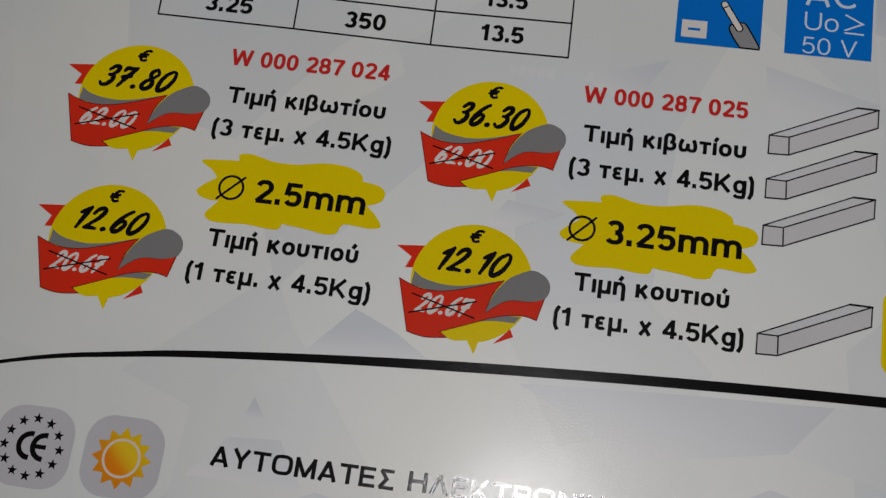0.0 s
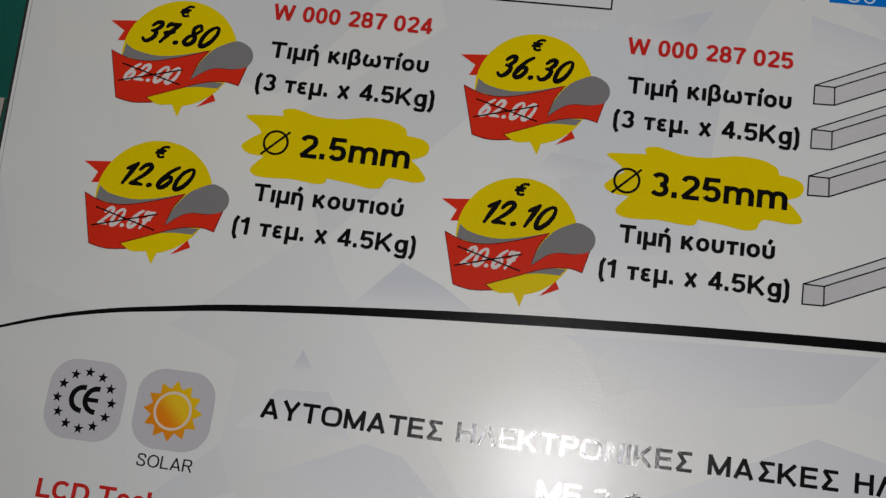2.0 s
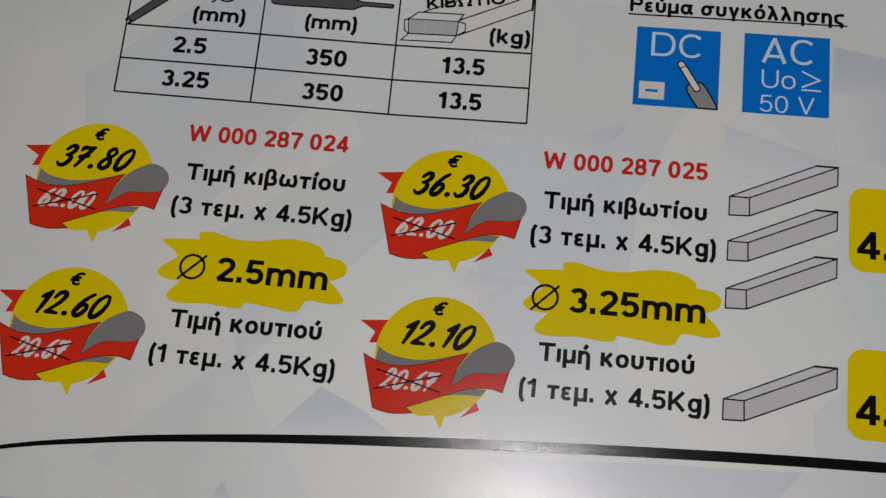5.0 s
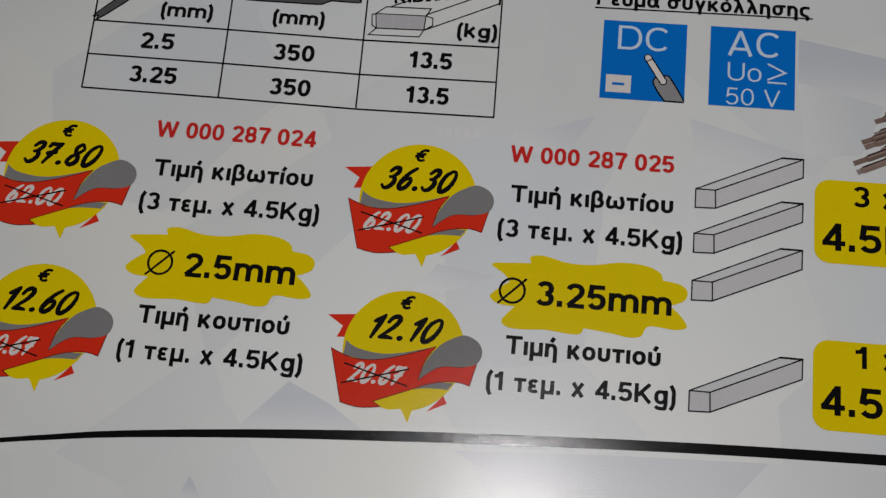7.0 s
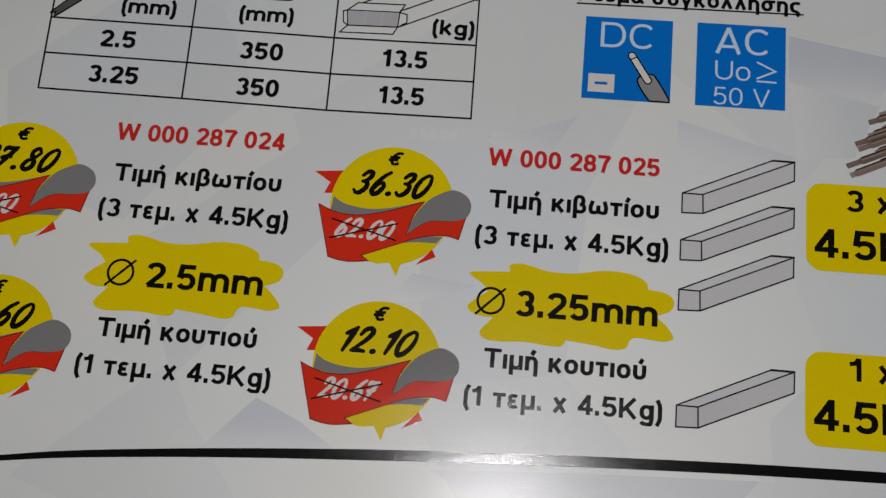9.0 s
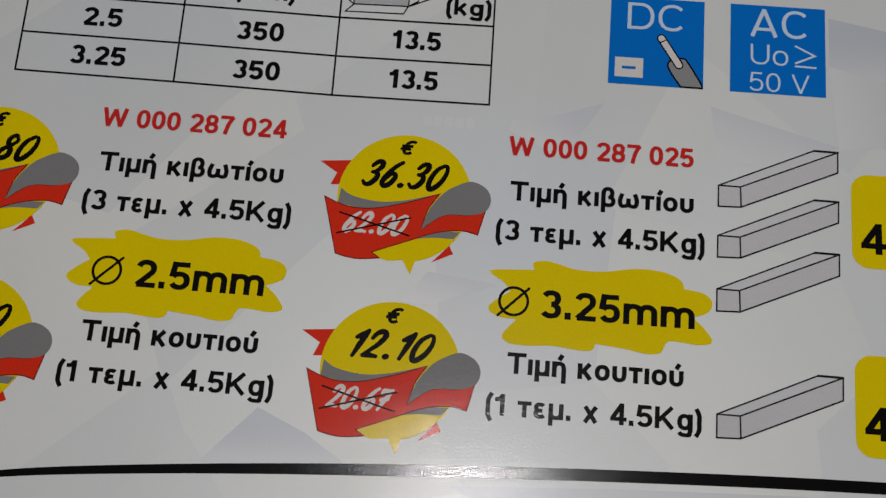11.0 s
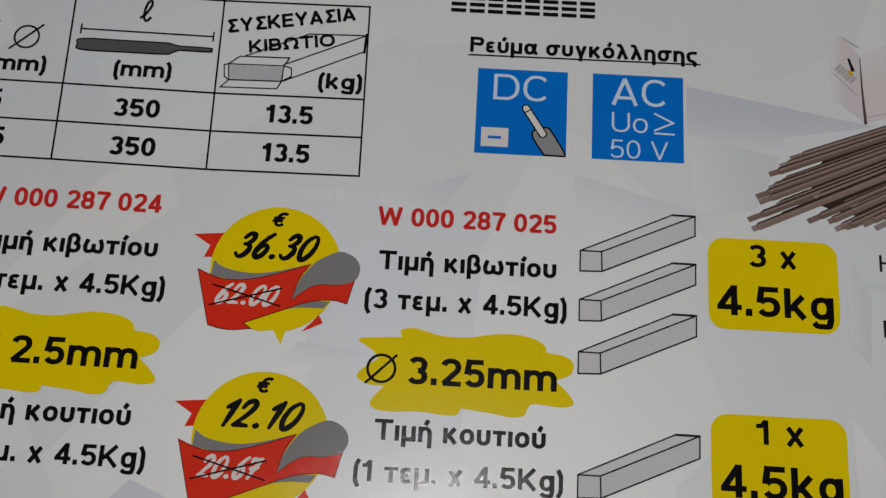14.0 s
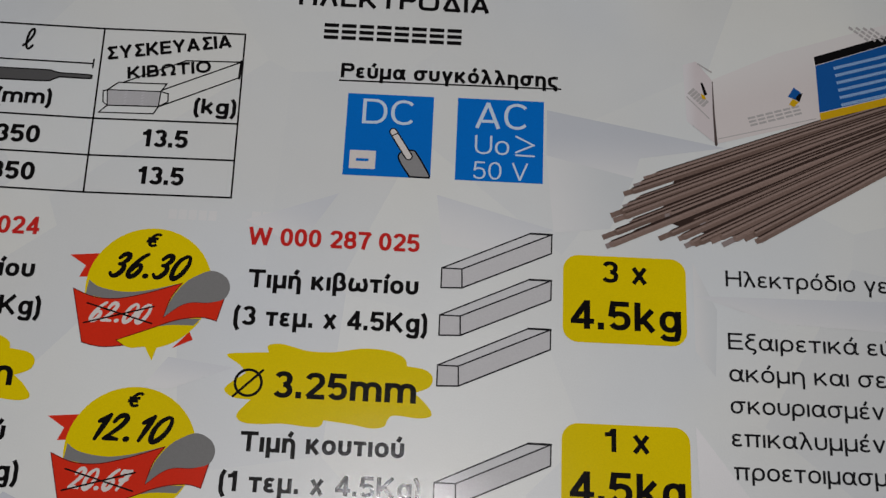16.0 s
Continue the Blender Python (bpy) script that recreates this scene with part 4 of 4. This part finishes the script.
sheaf = shape("electrode_sheaf", [(64.6, 6.9), (62.4, 3.6), (62.0, -0.2), (65, -1.4), (70, -2.4), (75.6, -2.2), (85.0, 3.2), (95.2, 8.9), (112, 18.2), (112, 26.4), (90.0, 16.6)], ROD_SHADE, book, 0.052, smooth=False, label="photograph of a sheaf of brown welding electrodes")
tips = [(59.5, 5.95), (58.0, 4.7), (56.5, 3.45), (58.4, 2.6), (56.4, 1.35), (54.6, 0.0), (55.0, -0.75), (57.4, -1.1), (53.4, -3.4), (56.8, -3.2), (53.9, -4.75), (61.5, -3.2), (64.3, -3.1), (65.2, -4.15), (66.6, -3.85), (69.0, -3.3), (70.6, -3.7), (73.8, -2.7), (75.4, -3.0), (62.5, 0.2), (60.2, -0.6), (66.8, -0.2)]
rng = random.Random(5)
for k in range(5):
    tips.append((59.5 + 13 * rng.random() + k * 0.4, 3.6 - 6.2 * rng.random()))
order = sorted(range(len(tips)), key=lambda k: -(tips[k][1] - 0.40 * tips[k][0]))
for rank, k in enumerate(order):
    x, y = tips[k]
    f = rank / (len(order) - 1)
    far = (112, 26.0 - 7.4 * f)
    near = (x, y)
    z = 0.056 + 0.0022 * rank
    bm = bmesh.new()
    bend = ((x + far[0]) / 2, (y + far[1]) / 2 + 0.25)
    bare = 0.7 + rng.random() * 1.7
    d = (Vector(far) - Vector(near)).normalized()
    start = Vector(near) + d * bare
    stroke(bm, [start, bend, far], 1.02, z)
    me = part("electrode", bm, RODS[k % 3], sheaf)
    bm = bmesh.new()
    stroke(bm, [near, start], 0.78, z - 0.001, butt=True)
    part("electrode_tip", bm, ROD_TIP if k % 3 == 1 else RODS[(k + 1) % 3], sheaf)
    bm = bmesh.new()
    off = Vector((-0.15, 0.44))
    stroke(bm, [start + off, Vector(bend) + off, Vector(far) + off], 0.13 + 0.1 * rng.random(), z + 0.0012)
    part("electrode_shadow", bm, ROD_SHADE, sheaf)
    bm = bmesh.new()
    off = Vector((-0.03, 0.14))
    stroke(bm, [start + off, Vector(bend) + off, Vector(far) + off], 0.26, z + 0.0014)
    part("electrode_sheen", bm, ROD_LIGHT, sheaf)

# ---- sweeping black rules ----
LOWER = [(-87.0, -61.0), (-84.0, -59.8), (-76, -57.2), (-67.3, -55.15), (-58, -53.7), (-50.4, -52.65), (-38, -51.4), (-25.2, -50.33), (-12, -49.4), (-0.5, -48.7), (20, -47.65), (44.4, -46.75), (75, -46.2), (110, -46.2)]
bm = bmesh.new()
stroke(bm, spline(LOWER, closed=False), 1, 0.09, taper=lambda u: 0.25 + 1.2 * min(1, u * 1.6) ** 1.1)
part("sweeping_rule", bm, BLACK, book, "black tapering curved rule")
UPPER = [(-84, 31.0), (-64, 32.9), (-44.3, 34.6), (-22, 36.3), (-1.4, 37.77), (20, 38.8), (42.2, 39.82), (59.8, 41.07), (76, 42.8), (92.7, 44.7), (112, 47.5)]
bm = bmesh.new()
stroke(bm, spline(UPPER, closed=False), 1, 0.09, taper=lambda u: 0.8 + 1.1 * u)
part("sweeping_rule", bm, BLACK, book, "black tapering curved rule")

# ---- the lower section ----
ce = shape("conformity_tile", rounded(-73.7, -62.3, -74.1, -62.65, 3.8, 10), TILE_GREY, book, 0.05, smooth=False, label="grey rounded tile with a ring of black stars")


def star(cx, cy, r, n=5, inner=0.42, turn=90):
    return [(cx + (r if k % 2 == 0 else r * inner) * math.cos(radians(turn + 180 * k / n)), cy + (r if k % 2 == 0 else r * inner) * math.sin(radians(turn + 180 * k / n))) for k in range(2 * n)]


for k in range(12):
    a = radians(90 + 30 * k)
    shape("star", star(-68.1 + 4.05 * math.cos(a), -68.45 + 4.05 * math.sin(a), 0.8), BLACK, ce, 0.08, smooth=False)
for cx in (-68.35, -66.3):
    bm = bmesh.new()
    r = 1.68
    stroke(bm, [(cx + r * math.cos(radians(a)), -68.3 + r * math.sin(radians(a))) for a in range(82, 279, 10)], 0.74, 0.08, butt=True)
    if cx > -67:
        stroke(bm, [(cx - 1.5, -68.3), (cx + 0.25, -68.3)], 0.62, 0.083, butt=True)
    part("letter_arc", bm, BLACK, ce)
sun_tile = shape("solar_tile", rounded(-60.6, -49.2, -73.85, -62.45, 3.8, 10), TILE_GREY, book, 0.05, smooth=False, label="grey rounded tile with an orange sun")
SX, SY = -55.0, -68.3
shape("sun_star", star(SX, SY, 4.35, 12, 0.73, 90), ORANGE, sun_tile, 0.07, smooth=False)
shape("sun_ring", circle(SX, SY, 2.78), PEACH, sun_tile, 0.074, smooth=False)
shape("sun_disc", circle(SX, SY, 2.4), AMBER, sun_tile, 0.078, smooth=False)
words("SOLAR", -58.75, -50.7, -76.45, 1.75, SOFT_BLACK, book, weight=0.068, name="caption")
for body, x0, x1, base in (("LCD", -72.1, -64.6, -82.6), ("Techno", -63.45, -50.05, -82.45), ("11", -48.45, -44.45, -82.4)):
    words(body, x0, x1, base, 2.6, RED_TEXT, book, weight=0.112, spacing=0.8, name="heading", label="red printed heading")
words("Χρόνος σκίαση", -71.9, -45.6, -86.85, 2.45, SOFT_BLACK, book, weight=0.072, spacing=0.75, name="description_line")
for body, x0, x1, base in (("ΑΥΤΟΜΑΤΕΣ", -42.4, -16.3, -67.5), ("ΗΛΕΚΤΡΟΝΙΚΕΣ", -14.5, 18.0, -67.25), ("ΜΑΣΚΕΣ", 19.95, 37.4, -67.15), ("ΗΛΕ", 39.35, 47.2, -67.05)):
    words(body, x0, x1, base, 2.75, BLACK, book, weight=0.104, spacing=0.95, name="heading", square=3.2)
words("ΜΕ 2 Φωτοκύτταρα", -2.5, 38.1, -73.68, 2.75, BLACK, book, weight=0.106, name="heading")
